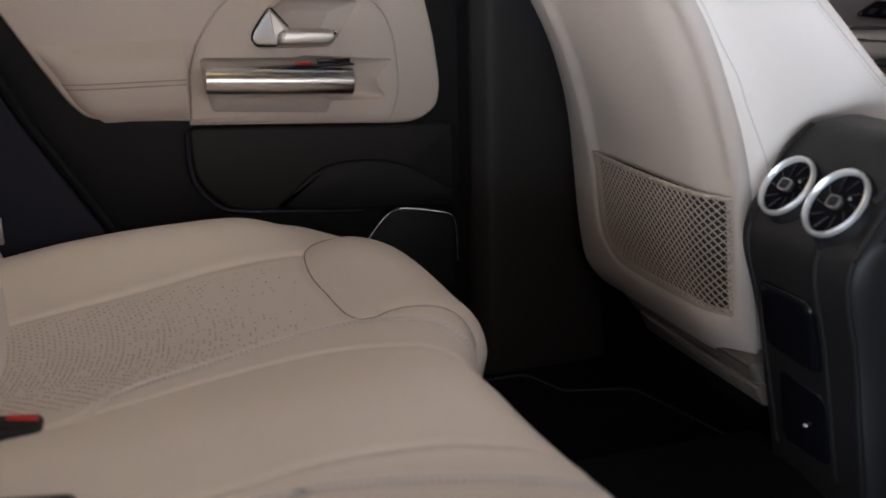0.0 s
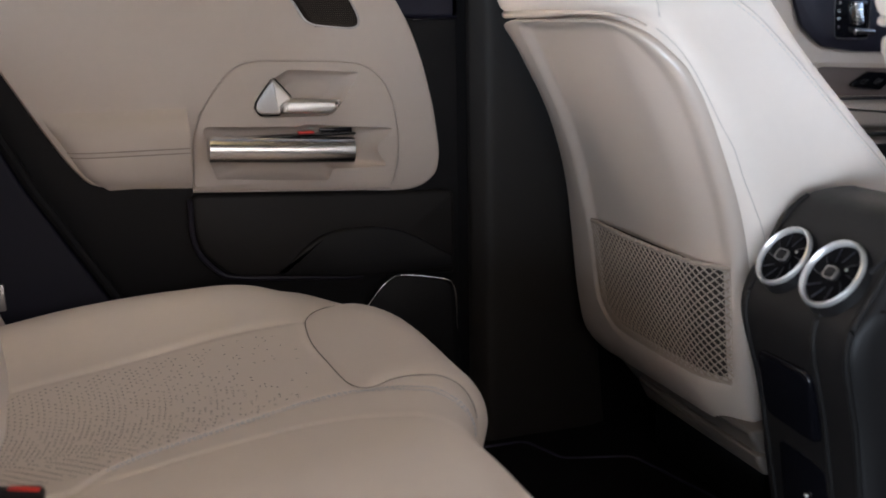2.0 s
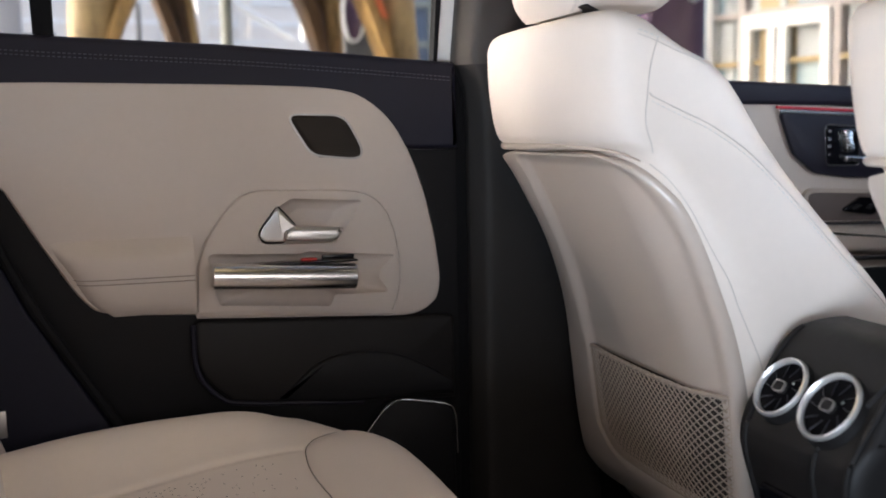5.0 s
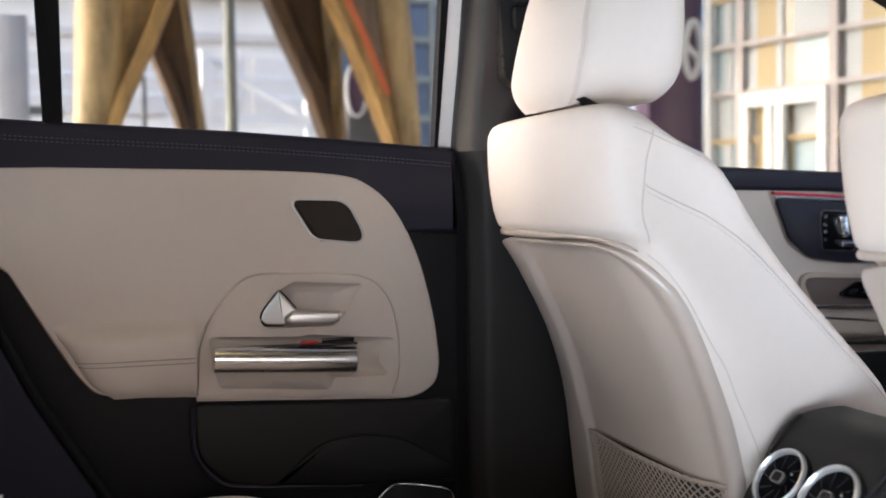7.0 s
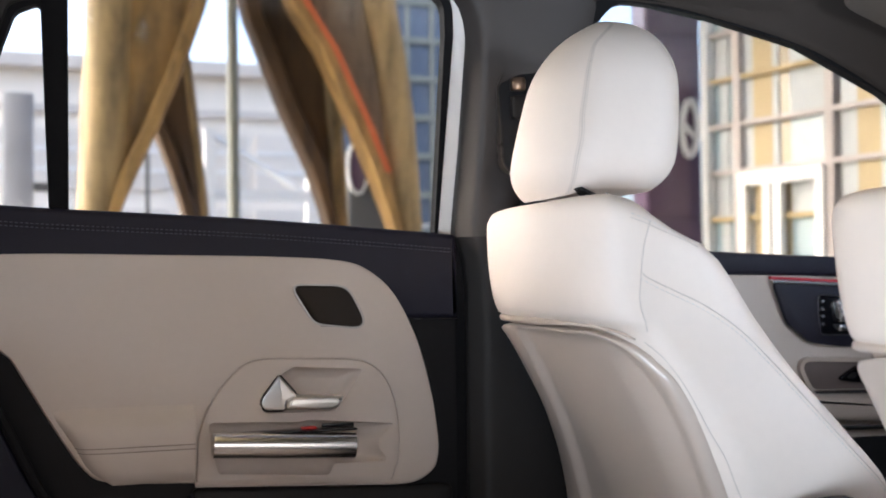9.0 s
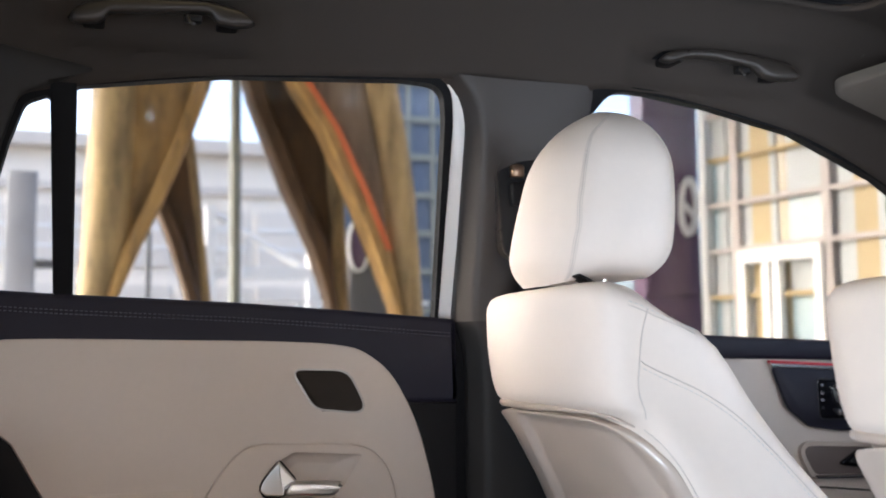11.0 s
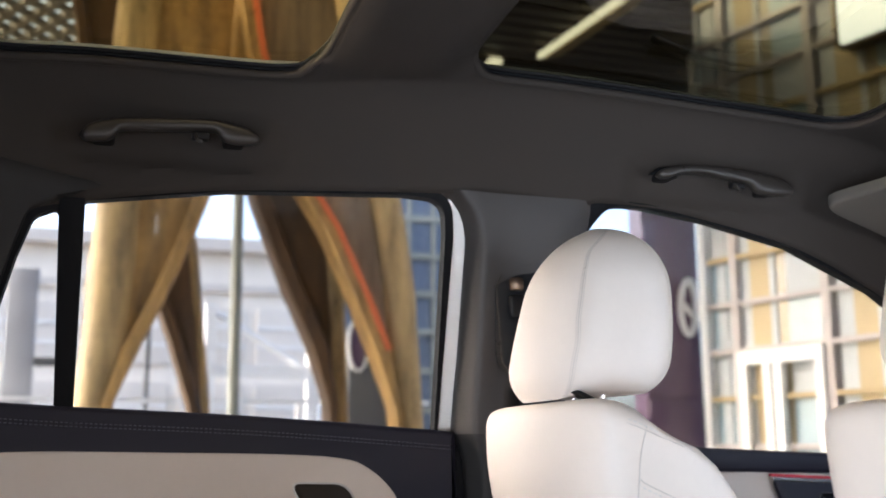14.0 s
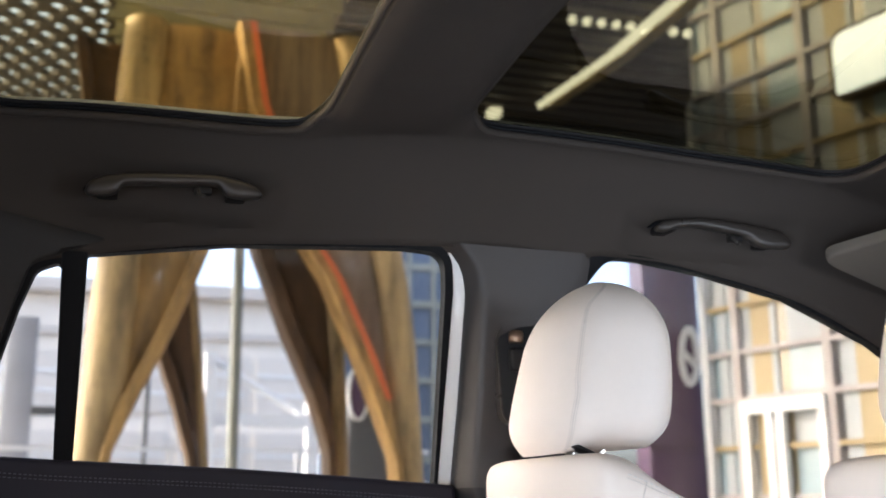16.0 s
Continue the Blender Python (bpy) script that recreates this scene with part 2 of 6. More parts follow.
def rpoly(pts, n=6):
    """An outline with rounded corners: rows (u, v, radius)."""
    out = []
    k = len(pts)
    for i in range(k):
        p, a, b = Vector(pts[i][:2]), Vector(pts[i - 1][:2]), Vector(pts[(i + 1) % k][:2])
        r = pts[i][2] if len(pts[i]) > 2 else 0
        if r <= 0:
            out.append(p)
            continue
        da, db = (a - p), (b - p)
        la, lb = da.length, db.length
        da.normalize(), db.normalize()
        half = max(da.angle(db) / 2, 0.05)
        d = min(r / math.tan(half), la * 0.49, lb * 0.49)
        s, e = p + da * d, p + db * d
        for j in range(n + 1):
            w = j / n
            out.append(s * (1 - w) ** 2 + p * 2 * w * (1 - w) + e * w * w)
    return out


def slab(outline, to3, d0, d1, bevel=0.004, seg=2):
    """A plate from depth d0 (back) to d1 (face), its face's rim rounded. to3(u, v, d) places it."""
    bm = bmesh.new()
    c = sum(outline, Vector((0, 0))) / len(outline)

    def inset(amount):
        res = []
        n = len(outline)
        for i in range(n):
            a, p, b = outline[i - 1], outline[i], outline[(i + 1) % n]
            t = (b - a)
            if t.length < 1e-9:
                res.append(p.copy())
                continue
            t.normalize()
            nrm = Vector((-t.y, t.x)) * sgn
            res.append(p + nrm * amount)
        return res
    area = sum(outline[i - 1].x * outline[i].y - outline[i].x * outline[i - 1].y for i in range(len(outline)))
    sgn = 1 if area > 0 else -1
    s = 1 if d1 > d0 else -1
    rings = [[bm.verts.new(to3(p.x, p.y, d0)) for p in outline]]
    for j in range(seg + 1):
        a = math.pi / 2 * j / seg
        o = inset(bevel * (1 - math.cos(a)))
        rings.append([bm.verts.new(to3(p.x, p.y, d1 - s * bevel * (1 - math.sin(a)))) for p in o])
    n = len(outline)
    for r0, r1 in zip(rings, rings[1:]):
        for i in range(n):
            bm.faces.new((r0[i], r0[(i + 1) % n], r1[(i + 1) % n], r1[i]))
    bm.faces.new(rings[0])
    bm.faces.new(rings[-1])
    return bm


def holed(outer, inner, to3, d0, d1):
    """A frame: outer and inner outlines of the same number of points."""
    bm = bmesh.new()
    n = len(outer)
    rings = [[bm.verts.new(to3(p.x, p.y, d)) for p in o] for o, d in ((outer, d0), (outer, d1), (inner, d1), (inner, d0))]
    for k in range(4):
        a, b = rings[k], rings[(k + 1) % 4]
        for i in range(n):
            bm.faces.new((a[i], a[(i + 1) % n], b[(i + 1) % n], b[i]))
    return bm


def grown(outline, amount):
    area = sum(outline[i - 1].x * outline[i].y - outline[i].x * outline[i - 1].y for i in range(len(outline)))
    s = 1 if area > 0 else -1
    res = []
    n = len(outline)
    for i in range(n):
        t = outline[(i + 1) % n] - outline[i - 1]
        t = t.normalized() if t.length > 1e-9 else Vector((1, 0))
        res.append(outline[i] + Vector((t.y, -t.x)) * s * amount)
    return res


def spline(pts, n=8):
    """A smooth line through points of any dimension."""
    P = [np.array(p, float) for p in pts]
    P = [2 * P[0] - P[1]] + P + [2 * P[-1] - P[-2]]
    out = []
    for i in range(1, len(P) - 2):
        a, b, c, d = P[i - 1:i + 3]
        for j in range(n):
            t = j / n
            out.append(0.5 * (2 * b + (c - a) * t + (2 * a - 5 * b + 4 * c - d) * t * t + (3 * b - a - 3 * c + d) * t ** 3))
    out.append(P[-2])
    return out


def tube(pts, r, sides=8, bm=None, flat=1.0, closed=False):
    """A round cord along a line; r a number or a function of 0..1."""
    bm = bm or bmesh.new()
    P = [Vector(p) for p in pts]
    n = len(P)
    rings = []
    for i, p in enumerate(P):
        a = P[i - 1] if i or closed else P[0]
        b = P[(i + 1) % n] if i < n - 1 or closed else P[-1]
        t = (b - a).normalized()
        up = Vector((0, 0, 1)) if abs(t.z) < 0.9 else Vector((1, 0, 0))
        x = t.cross(up).normalized()
        y = x.cross(t)
        rad = r(i / max(1, n - 1)) if callable(r) else r
        rings.append([bm.verts.new(p + (x * math.cos(q) + y * math.sin(q) * flat) * rad) for q in (2 * math.pi * k / sides for k in range(sides))])
    for i in range(n if closed else n - 1):
        u, v = rings[i], rings[(i + 1) % n]
        for k in range(sides):
            bm.faces.new((u[k], u[(k + 1) % sides], v[(k + 1) % sides], v[k]))
    if not closed:
        bm.faces.new(rings[0]), bm.faces.new(rings[-1])
    return bm


def stitches(pts, length=0.008, gap=0.006, r=0.0011):
    """A row of single thread stitches along a line."""
    P = [np.array(p, float) for p in pts]
    bm = bmesh.new()
    d = np.concatenate([[0], np.cumsum([np.linalg.norm(b - a) for a, b in zip(P, P[1:])])])
    A = np.array(P)

    def at(s):
        return [np.interp(s, d, A[:, k]) for k in range(3)]
    s = 0
    while s + length < d[-1]:
        tube([at(s), at(s + length)], r, 4, bm)
        s += length + gap
    return bm


def loft(sections, bm=None, caps=True):
    bm = bm or bmesh.new()
    rings = [[bm.verts.new(p) for p in s] for s in sections]
    n = len(rings[0])
    for a, b in zip(rings, rings[1:]):
        for i in range(n):
            bm.faces.new((a[i], a[(i + 1) % n], b[(i + 1) % n], b[i]))
    if caps:
        bm.faces.new(rings[0]), bm.faces.new(rings[-1])
    return bm


def sheet(f, nu, nv, bm=None):
    bm = bm or bmesh.new()
    g = [[bm.verts.new(f(i / nu, j / nv)) for j in range(nv + 1)] for i in range(nu + 1)]
    for i in range(nu):
        for j in range(nv):
            bm.faces.new((g[i][j], g[i + 1][j], g[i + 1][j + 1], g[i][j + 1]))
    return bm


def block(x0, x1, y0, y1, z0, z1, b=0.004, bm=None):
    """A box with its edges chamfered."""
    own = bmesh.new()
    bmesh.ops.create_cube(own, size=1, matrix=Matrix.Translation(((x0 + x1) / 2, (y0 + y1) / 2, (z0 + z1) / 2)) @ Matrix.Diagonal((abs(x1 - x0), abs(y1 - y0), abs(z1 - z0), 1)))
    if b:
        bmesh.ops.bevel(own, geom=own.edges[:], offset=b, segments=2, profile=0.5, affect="EDGES")
    if bm is None:
        return own
    me = bpy.data.meshes.new("tmp")
    own.to_mesh(me)
    own.free()
    bm.from_mesh(me)
    bpy.data.meshes.remove(me)
    return bm


def lerp_table(v, rows, k=1):
    """Smooth reading of a table: rows (key, value...)."""
    xs, ys = [r[0] for r in rows], [r[k] for r in rows]
    if v <= xs[0] or v >= xs[-1]:
        return float(ys[0] if v <= xs[0] else ys[-1])
    i = max(j for j in range(len(xs) - 1) if xs[j] <= v)

    def slope(j):
        if j in (0, len(xs) - 1):
            a = min(max(j, 1), len(xs) - 1)
            return (ys[a] - ys[a - 1]) / (xs[a] - xs[a - 1])
        a, b = (ys[j] - ys[j - 1]) / (xs[j] - xs[j - 1]), (ys[j + 1] - ys[j]) / (xs[j + 1] - xs[j])
        return 0.0 if a * b <= 0 else 2 * a * b / (a + b)
    h = xs[i + 1] - xs[i]
    t = (v - xs[i]) / h
    return (2 * t ** 3 - 3 * t * t + 1) * ys[i] + (t ** 3 - 2 * t * t + t) * h * slope(i) + (3 * t * t - 2 * t ** 3) * ys[i + 1] + (t ** 3 - t * t) * h * slope(i + 1)


def side(d):
    """The left door's plane, d inwards."""
    return lambda u, v, e: (u, d - e, v)


DOOR = lambda u, v, e: (u, 0.70 - e, v)


def tilt(u, v, e):
    """The side windows' plane, which leans inwards going up."""
    return (u, 0.735 - 0.25 * (v - 1.05) - e, v)


# ---- cabin floor and side walls ----
part("floor", block(-1.60, 1.7, -0.93, 0.78, -0.12, -0.05, 0), CARPET, kind="structure", smooth=False)
tagged(bpy.data.objects["floor"], "black carpeted cabin floor with a raised tunnel", "floor")

# left rear door
door = root("door_1", -0.4, 0.74, 0.1, "closed rear door, cream leather insert set in black and navy trim", "car door", kind="structure")
shell = rpoly([(-0.90, 1.0), (0.045, 0.96), (0.045, 0.05), (-0.30, 0.02), (-0.62, 0.20, 0.2), (-0.83, 0.66, 0.2), (-0.90, 0.80)])
part("door_shell", slab(shell, DOOR, -0.09, -0.012, 0.006), BLACK, door, "black grained plastic door shell")
upper = rpoly([(-0.95, 1.093), (-0.75, 1.082), (-0.42, 1.068), (-0.20, 1.054), (0.044, 1.035, 0.012), (0.046, 0.860, 0.004), (-0.10, 0.862), (-0.95, 0.90)])
part("belt_trim", slab(upper, DOOR, -0.10, -0.002, 0.012, 4), DARK, door, "navy leather belt-line trim with double stitching")
for dz, r in ((0.030, 0.0014), (0.037, 0.0014)):
    line = spline([(-0.93, 0.7005, 1.092 - dz), (-0.75, 0.7005, 1.081 - dz), (-0.42, 0.7005, 1.067 - dz), (-0.20, 0.7005, 1.053 - dz), (0.035, 0.7005, 1.035 - dz)], 6)
    part("stitching", stitches(line, 0.0055, 0.0035, r * 0.75), GTHREAD, door, "grey double stitching")
insert_line = [Vector(p) for p in spline([(-0.90, 0.86), (-0.905, 0.94), (-0.87, 0.990), (-0.80, 0.999), (-0.54, 0.996), (-0.33, 0.992), (-0.21, 0.984), (-0.15, 0.965), (-0.092, 0.913), (-0.044, 0.818), (-0.014, 0.711), (-0.001, 0.628), (0.001, 0.580), (-0.014, 0.542), (-0.07, 0.519), (-0.20, 0.527), (-0.33, 0.537), (-0.50, 0.549), (-0.65, 0.561), (-0.700, 0.586), (-0.757, 0.672), (-0.83, 0.80)], 5)]


# the padded step below the arm line and its stitched seams
def padded(u, v):
    z = 0.557 + 0.149 * v
    left = lerp_table(z, [(0.557, -0.655), (0.586, -0.695), (0.640, -0.728), (0.706, -0.772)])
    x = left + 0.006 + (-0.4985 - left - 0.006) * u
    e = lerp_table(z, [(0.557, 0.0035), (0.566, 0.014), (0.582, 0.024), (0.61, 0.031), (0.645, 0.033), (0.668, 0.0295), (0.684, 0.020), (0.697, 0.008), (0.706, 0.0030)])
    k = min(1, u / 0.30)
    e = 0.0030 + (e - 0.0030) * math.sqrt(1 - (1 - k) ** 2)
    return (x, 0.70 - e, z)


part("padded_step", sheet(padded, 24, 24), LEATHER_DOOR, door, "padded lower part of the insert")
for v0 in (0.44, 0.50):
    part("seam", tube([(lambda p: (p[0], p[1] - 0.0002, p[2]))(padded(u, v0)) for u in np.linspace(0, 1, 20)], 0.0013, 6), DSEAM, door)
# raised surround of the handles
pod = [Vector(p) for p in spline([(-0.497, 0.546), (-0.494, 0.60), (-0.490, 0.650), (-0.465, 0.710), (-0.418, 0.768), (-0.375, 0.787), (-0.30, 0.787), (-0.176, 0.780), (-0.125, 0.752), (-0.099, 0.703), (-0.088, 0.635), (-0.089, 0.580), (-0.106, 0.525)], 5)]
rec = rpoly([(-0.380, 0.680, 0.02), (-0.345, 0.747, 0.03), (-0.306, 0.770, 0.02), (-0.165, 0.761, 0.004), (-0.204, 0.700, 0.02), (-0.225, 0.678, 0.02)], 5)

rec2 = rpoly([(-0.474, 0.668, 0.012), (-0.293, 0.660, 0.02), (-0.276, 0.664, 0.01), (-0.098, 0.648, 0.004), (-0.141, 0.611, 0.03), (-0.112, 0.573, 0.006), (-0.195, 0.573, 0.02), (-0.226, 0.574, 0.01), (-0.235, 0.551, 0.012), (-0.453, 0.567, 0.01), (-0.462, 0.60, 0.02)], 6)


def plate_with_hole(outer, inner, to3, d0, d1, bevel):
    """A plate whose face is open where the inner outline lies."""
    bm = bmesh.new()
    rings = [[bm.verts.new(to3(p.x, p.y, d)) for p in o] for o, d in ((outer, d0), (outer, d1 - bevel), (grown(outer, -bevel * 0.3), d1 - bevel * 0.3), (grown(outer, -bevel), d1))]
    n = len(outer)
    for a, b in zip(rings, rings[1:]):
        for i in range(n):
            bm.faces.new((a[i], a[(i + 1) % n], b[(i + 1) % n], b[i]))
    edges = []
    for one in inner:
        hole = [bm.verts.new(to3(p.x, p.y, d1)) for p in one]
        edges += [bm.edges.new((hole[i], hole[(i + 1) % len(hole)])) for i in range(len(hole))]
    edges += [bm.edges.get((rings[-1][i], rings[-1][(i + 1) % n])) for i in range(n)]
    bmesh.ops.triangle_fill(bm, edges=edges, use_beauty=True)
    return bm


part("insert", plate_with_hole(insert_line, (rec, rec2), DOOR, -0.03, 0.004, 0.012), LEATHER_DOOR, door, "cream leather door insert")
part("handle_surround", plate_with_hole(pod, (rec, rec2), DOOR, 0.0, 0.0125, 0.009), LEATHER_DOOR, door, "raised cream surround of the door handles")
part("surround_seam", tube([DOOR(p.x, p.y, 0.0045) for p in grown(pod, 0.001)], 0.0016, 6, closed=True), SEAM, door)
for nm, o, mid in (("handle_recess", rec, Vector((-0.275, 0.722))), ("tube_recess", rec2, Vector((-0.31, 0.618)))):
    bowl = []
    for w, d in ((0.0, 0.0127), (0.02, 0.009), (0.10, -0.002), (0.26, -0.009), (0.5, -0.0105)):
        bowl.append([DOOR(p.x + (mid.x - p.x) * w, p.y + (mid.y - p.y) * w, d) for p in o])
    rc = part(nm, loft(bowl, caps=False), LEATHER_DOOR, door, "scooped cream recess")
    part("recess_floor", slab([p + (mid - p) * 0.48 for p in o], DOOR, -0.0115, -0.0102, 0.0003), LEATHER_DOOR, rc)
cup = rpoly([(-0.373, 0.697, 0.015), (-0.369, 0.713, 0.03), (-0.348, 0.739, 0.03), (-0.336, 0.755, 0.004), (-0.301, 0.714, 0.006), (-0.320, 0.706, 0.01), (-0.326, 0.686, 0.006), (-0.362, 0.687, 0.012)], 6)
handle = part("door_handle", slab(cup, lambda u, v, e: DOOR(u, v, e + (0.35 * (u + 0.345) - 0.15 * (v - 0.71) if e > 0.01 else 0)), 0.004, 0.021, 0.005, 4), SILVER, door, "satin chrome inside door handle")
part("lever", slab(rpoly([(-0.322, 0.688, 0.006), (-0.231, 0.683, 0.008), (-0.217, 0.689, 0.008), (-0.206, 0.709, 0.002), (-0.260, 0.713), (-0.312, 0.715, 0.006), (-0.324, 0.704, 0.008)]), lambda u, v, e: DOOR(u, v, e - (0.10 * (v - 0.69) if e > 0.01 else 0)), 0.008, 0.030, 0.008, 4), SILVER, handle, "brushed chrome lever")
part("gasket", slab(grown(cup, 0.004), DOOR, 0.006, 0.0125, 0.002), RUBBER, handle)
# pull tube on its ledge
pull = part("pull_tube", tube([(-0.468, 0.660, 0.628), (-0.466, 0.660, 0.628), (-0.32, 0.660, 0.6195), (-0.190, 0.660, 0.6123), (-0.187, 0.660, 0.612)], lambda w: 0.0255 if 0.01 < w < 0.99 else 0.022, 28), CHROME, door, "brushed aluminium pull tube")
part("top_strip", block(-0.462, -0.185, 0.652, 0.688, 0.6435, 0.6475, 0.001), GLOSS, pull, "gloss black strip above the tube")
part("badge", block(-0.250, -0.185, 0.684, 0.690, 0.6478, 0.6545, 0.001), GLOSS, door, "small black raised lettering bar")
# Small red bar painted where a red reflection shows; the door has no lamp.
part("lamp", block(-0.294, -0.264, 0.664, 0.684, 0.6478, 0.6520, 0.001), RED, door, "red reflection painted as a small bar")
# tweeter
tw = rpoly([(-0.309, 0.932, 0.012), (-0.195, 0.929, 0.045), (-0.152, 0.843, 0.02), (-0.262, 0.855, 0.04)], 8)
spk = part("speaker_grille", slab(tw, DOOR, 0.0, 0.007, 0.003), GRILLE, door, "dark perforated tweeter grille")
part("grille_frame", holed(grown(tw, 0.0035), tw, DOOR, 0.0, 0.009), TRIMSILVER, spk, "thin silver frame")
bm = bmesh.new()
for i in range(34):
    for j in range(20):
        u, v = i / 33, j / 19
        x, z = -0.300 + 0.150 * u + 0.035 * (1 - v) * (1 - u) * 0.6, 0.849 + 0.076 * v
        left = -0.305 + 0.05 * (0.93 - z) / 0.08
        right = -0.158 - 0.032 * max(0, (z - 0.86)) / 0.07
        if left + 0.006 < x < right - 0.006:
            bmesh.ops.create_circle(bm, cap_ends=True, segments=6, radius=0.0012, matrix=Matrix.Translation((x, 0.6925, z)) @ Matrix.Rotation(radians(90), 4, "X"))
part("grille_holes", bm, DOTS, spk, smooth=False, kind="stuff")
part("shut_line", block(-0.052, 0.044, 0.6985, 0.7025, 0.858, 0.8605, 0.0005), GLOSS, door)
# lower pocket and its speaker
pocket = rpoly([(-0.505, 0.540, 0.02), (-0.500, 0.43, 0.10), (-0.43, 0.366, 0.06), (-0.17, 0.348, 0.02), (0.030, 0.335, 0.01), (0.030, 0.515, 0.02), (-0.07, 0.517), (-0.30, 0.530)], 8)
part("pocket_panel", slab(pocket, DOOR, -0.02, 0.004, 0.010, 3), SATIN, door, "smooth black lower door panel")
part("pocket_edge", tube([DOOR(*p, 0.004) for p in spline([(-0.505, 0.53), (-0.50, 0.44), (-0.462, 0.386), (-0.42, 0.368), (-0.30, 0.357), (-0.17, 0.347)], 8)], 0.005, 8), DARK, door)
arch = spline([(-0.345, 0.365), (-0.26, 0.437), (-0.168, 0.452), (-0.08, 0.435), (0.022, 0.378)], 8)
part("map_pocket", slab([Vector(p) for p in arch] + [Vector((0.022, 0.352)), Vector((-0.20, 0.350))], DOOR, 0.0, 0.012, 0.007, 3), BLACK, door, "curved map pocket")
wf = spline([(-0.182, 0.262), (-0.165, 0.287), (-0.136, 0.323), (-0.115, 0.340), (-0.092, 0.346), (-0.05, 0.340), (-0.012, 0.332), (0.012, 0.324), (0.024, 0.305)], 8)
woof = part("woofer", slab([Vector(p) for p in wf] + [Vector((0.026, 0.10)), Vector((-0.16, 0.10))], DOOR, -0.02, 0.016, 0.008, 3), BLACK, door, "black woofer cover")
part("woofer_rim", tube([DOOR(*p, 0.017) for p in spline([(-0.180, 0.262), (-0.165, 0.287), (-0.136, 0.323), (-0.115, 0.340), (-0.092, 0.346), (-0.05, 0.340), (-0.012, 0.332), (0.012, 0.324), (0.022, 0.308), (0.026, 0.28), (0.028, 0.22)], 8)], 0.0019, 8), BRIGHT, woof, "thin chrome arc")

# side window of the rear door
win = root("window_1", -0.38, 0.73, 1.05, "clear rear door window in black seals with a fixed quarter pane", "window", kind="structure")
wo = rpoly([(-0.733, 1.078), (-0.728, 1.466, 0.006), (-0.46, 1.502), (-0.10, 1.520), (-0.012, 1.515, 0.07), (-0.004, 1.44, 0.2), (0.002, 1.04)], 8)
part("pane", slab(grown(wo, 0.01), tilt, -0.004, 0.0, 0.0005), GLASS, win).visible_shadow = False
part("window_seal", holed(grown(wo, 0.018), wo, tilt, -0.02, 0.012), RUBBER, win, "black rubber window seal")
qo = rpoly([(-0.92, 1.092), (-0.845, 1.36, 0.04), (-0.818, 1.432, 0.03), (-0.775, 1.450, 0.01), (-0.757, 1.08)], 8)
part("quarter_pane", slab(grown(qo, 0.01), tilt, -0.004, 0.0, 0.0005), GLASS, win).visible_shadow = False
part("quarter_seal", holed(grown(qo, 0.018), qo, tilt, -0.02, 0.010), RUBBER, win, "black rubber seal")
part("divider", slab(rpoly([(-0.764, 1.07), (-0.775, 1.47), (-0.728, 1.47), (-0.729, 1.07)]), tilt, -0.02, 0.016, 0.004), RUBBER, win, "black upright window divider")

# painted door frame and pillars
fr = rpoly([(0.014, 1.030), (0.008, 1.44, 0.15), (-0.004, 1.535, 0.03), (0.08, 1.545), (0.085, 1.40), (0.090, 1.030)], 6)
tagged(part("door_frame_painted", slab(fr, tilt, -0.040, -0.004, 0.006), WHITE, kind="structure"), "white painted body edge beside the door seal", "door frame")
bsec = []
for z, x0, x1, y in ((-0.06, 0.072, 0.40, 0.72), (0.3, 0.072, 0.36, 0.715), (0.8, 0.072, 0.33, 0.71), (0.916, 0.070, 0.325, 0.708), (0.976, 0.065, 0.32, 0.706), (1.006, 0.056, 0.32, 0.706), (1.03, 0.045, 0.32, 0.705), (1.045, 0.043, 0.32, 0.704), (1.12, 0.044, 0.315, 0.690), (1.20, 0.046, 0.314, 0.675), (1.32, 0.046, 0.312, 0.652), (1.41, 0.046, 0.325, 0.638), (1.442, 0.044, 0.33, 0.633), (1.472, 0.036, 0.334, 0.628), (1.496, 0.024, 0.338, 0.624), (1.514, 0.008, 0.341, 0.621), (1.535, -0.014, 0.345, 0.618)):
    bsec.append([(x0, y + 0.06, z), (x0, y + 0.014, z), (x0 + 0.001, y + 0.008, z), (x0 + 0.004, y + 0.002, z), (x0 + 0.022, y - 0.022, z), (x0 + 0.027, y - 0.028, z), (x0 + 0.033, y - 0.031, z), (x0 + 0.042, y - 0.032, z), (x0 + 0.070, y - 0.030, z), (x0 + 0.11, y - 0.027, z), (x1 - 0.05, y - 0.024, z), (x1 - 0.012, y - 0.012, z), (x1, y + 0.01, z), (x1, y + 0.06, z)])
low_b = [s for s in bsec if s[0][2] <= 1.04]
# One grey trim throughout; the lower half's fading light is in its darker colour.
tagged(part("pillar_lower", loft(low_b), PILLAR, kind="structure"), "lower door pillar trim, its shade put into a darker grey", "pillar")
tagged(part("pillar_upper", loft([s for s in bsec if s[0][2] >= 1.03]), PILLAR_UP, kind="structure"), "dark grey upper door pillar trim", "pillar")
tagged(part("door_gap_seal", block(0.030, 0.095, 0.732, 0.79, -0.05, 1.028, 0.006), RUBBER, kind="structure"), "black rubber seal in the gap beside the door", "door seal")
belt = root("seat_belt", 0.16, 0.66, 1.25, "black seat belt with its height slider on the pillar", "seat belt")
plate = rpoly([(0.120, 1.165, 0.03), (0.108, 1.335, 0.02), (0.128, 1.380, 0.03), (0.225, 1.392, 0.02), (0.225, 1.15, 0.02)])
part("slider", slab(plate, side(0.622), -0.02, 0.004, 0.003), BLACK, belt, "black belt slider plate")
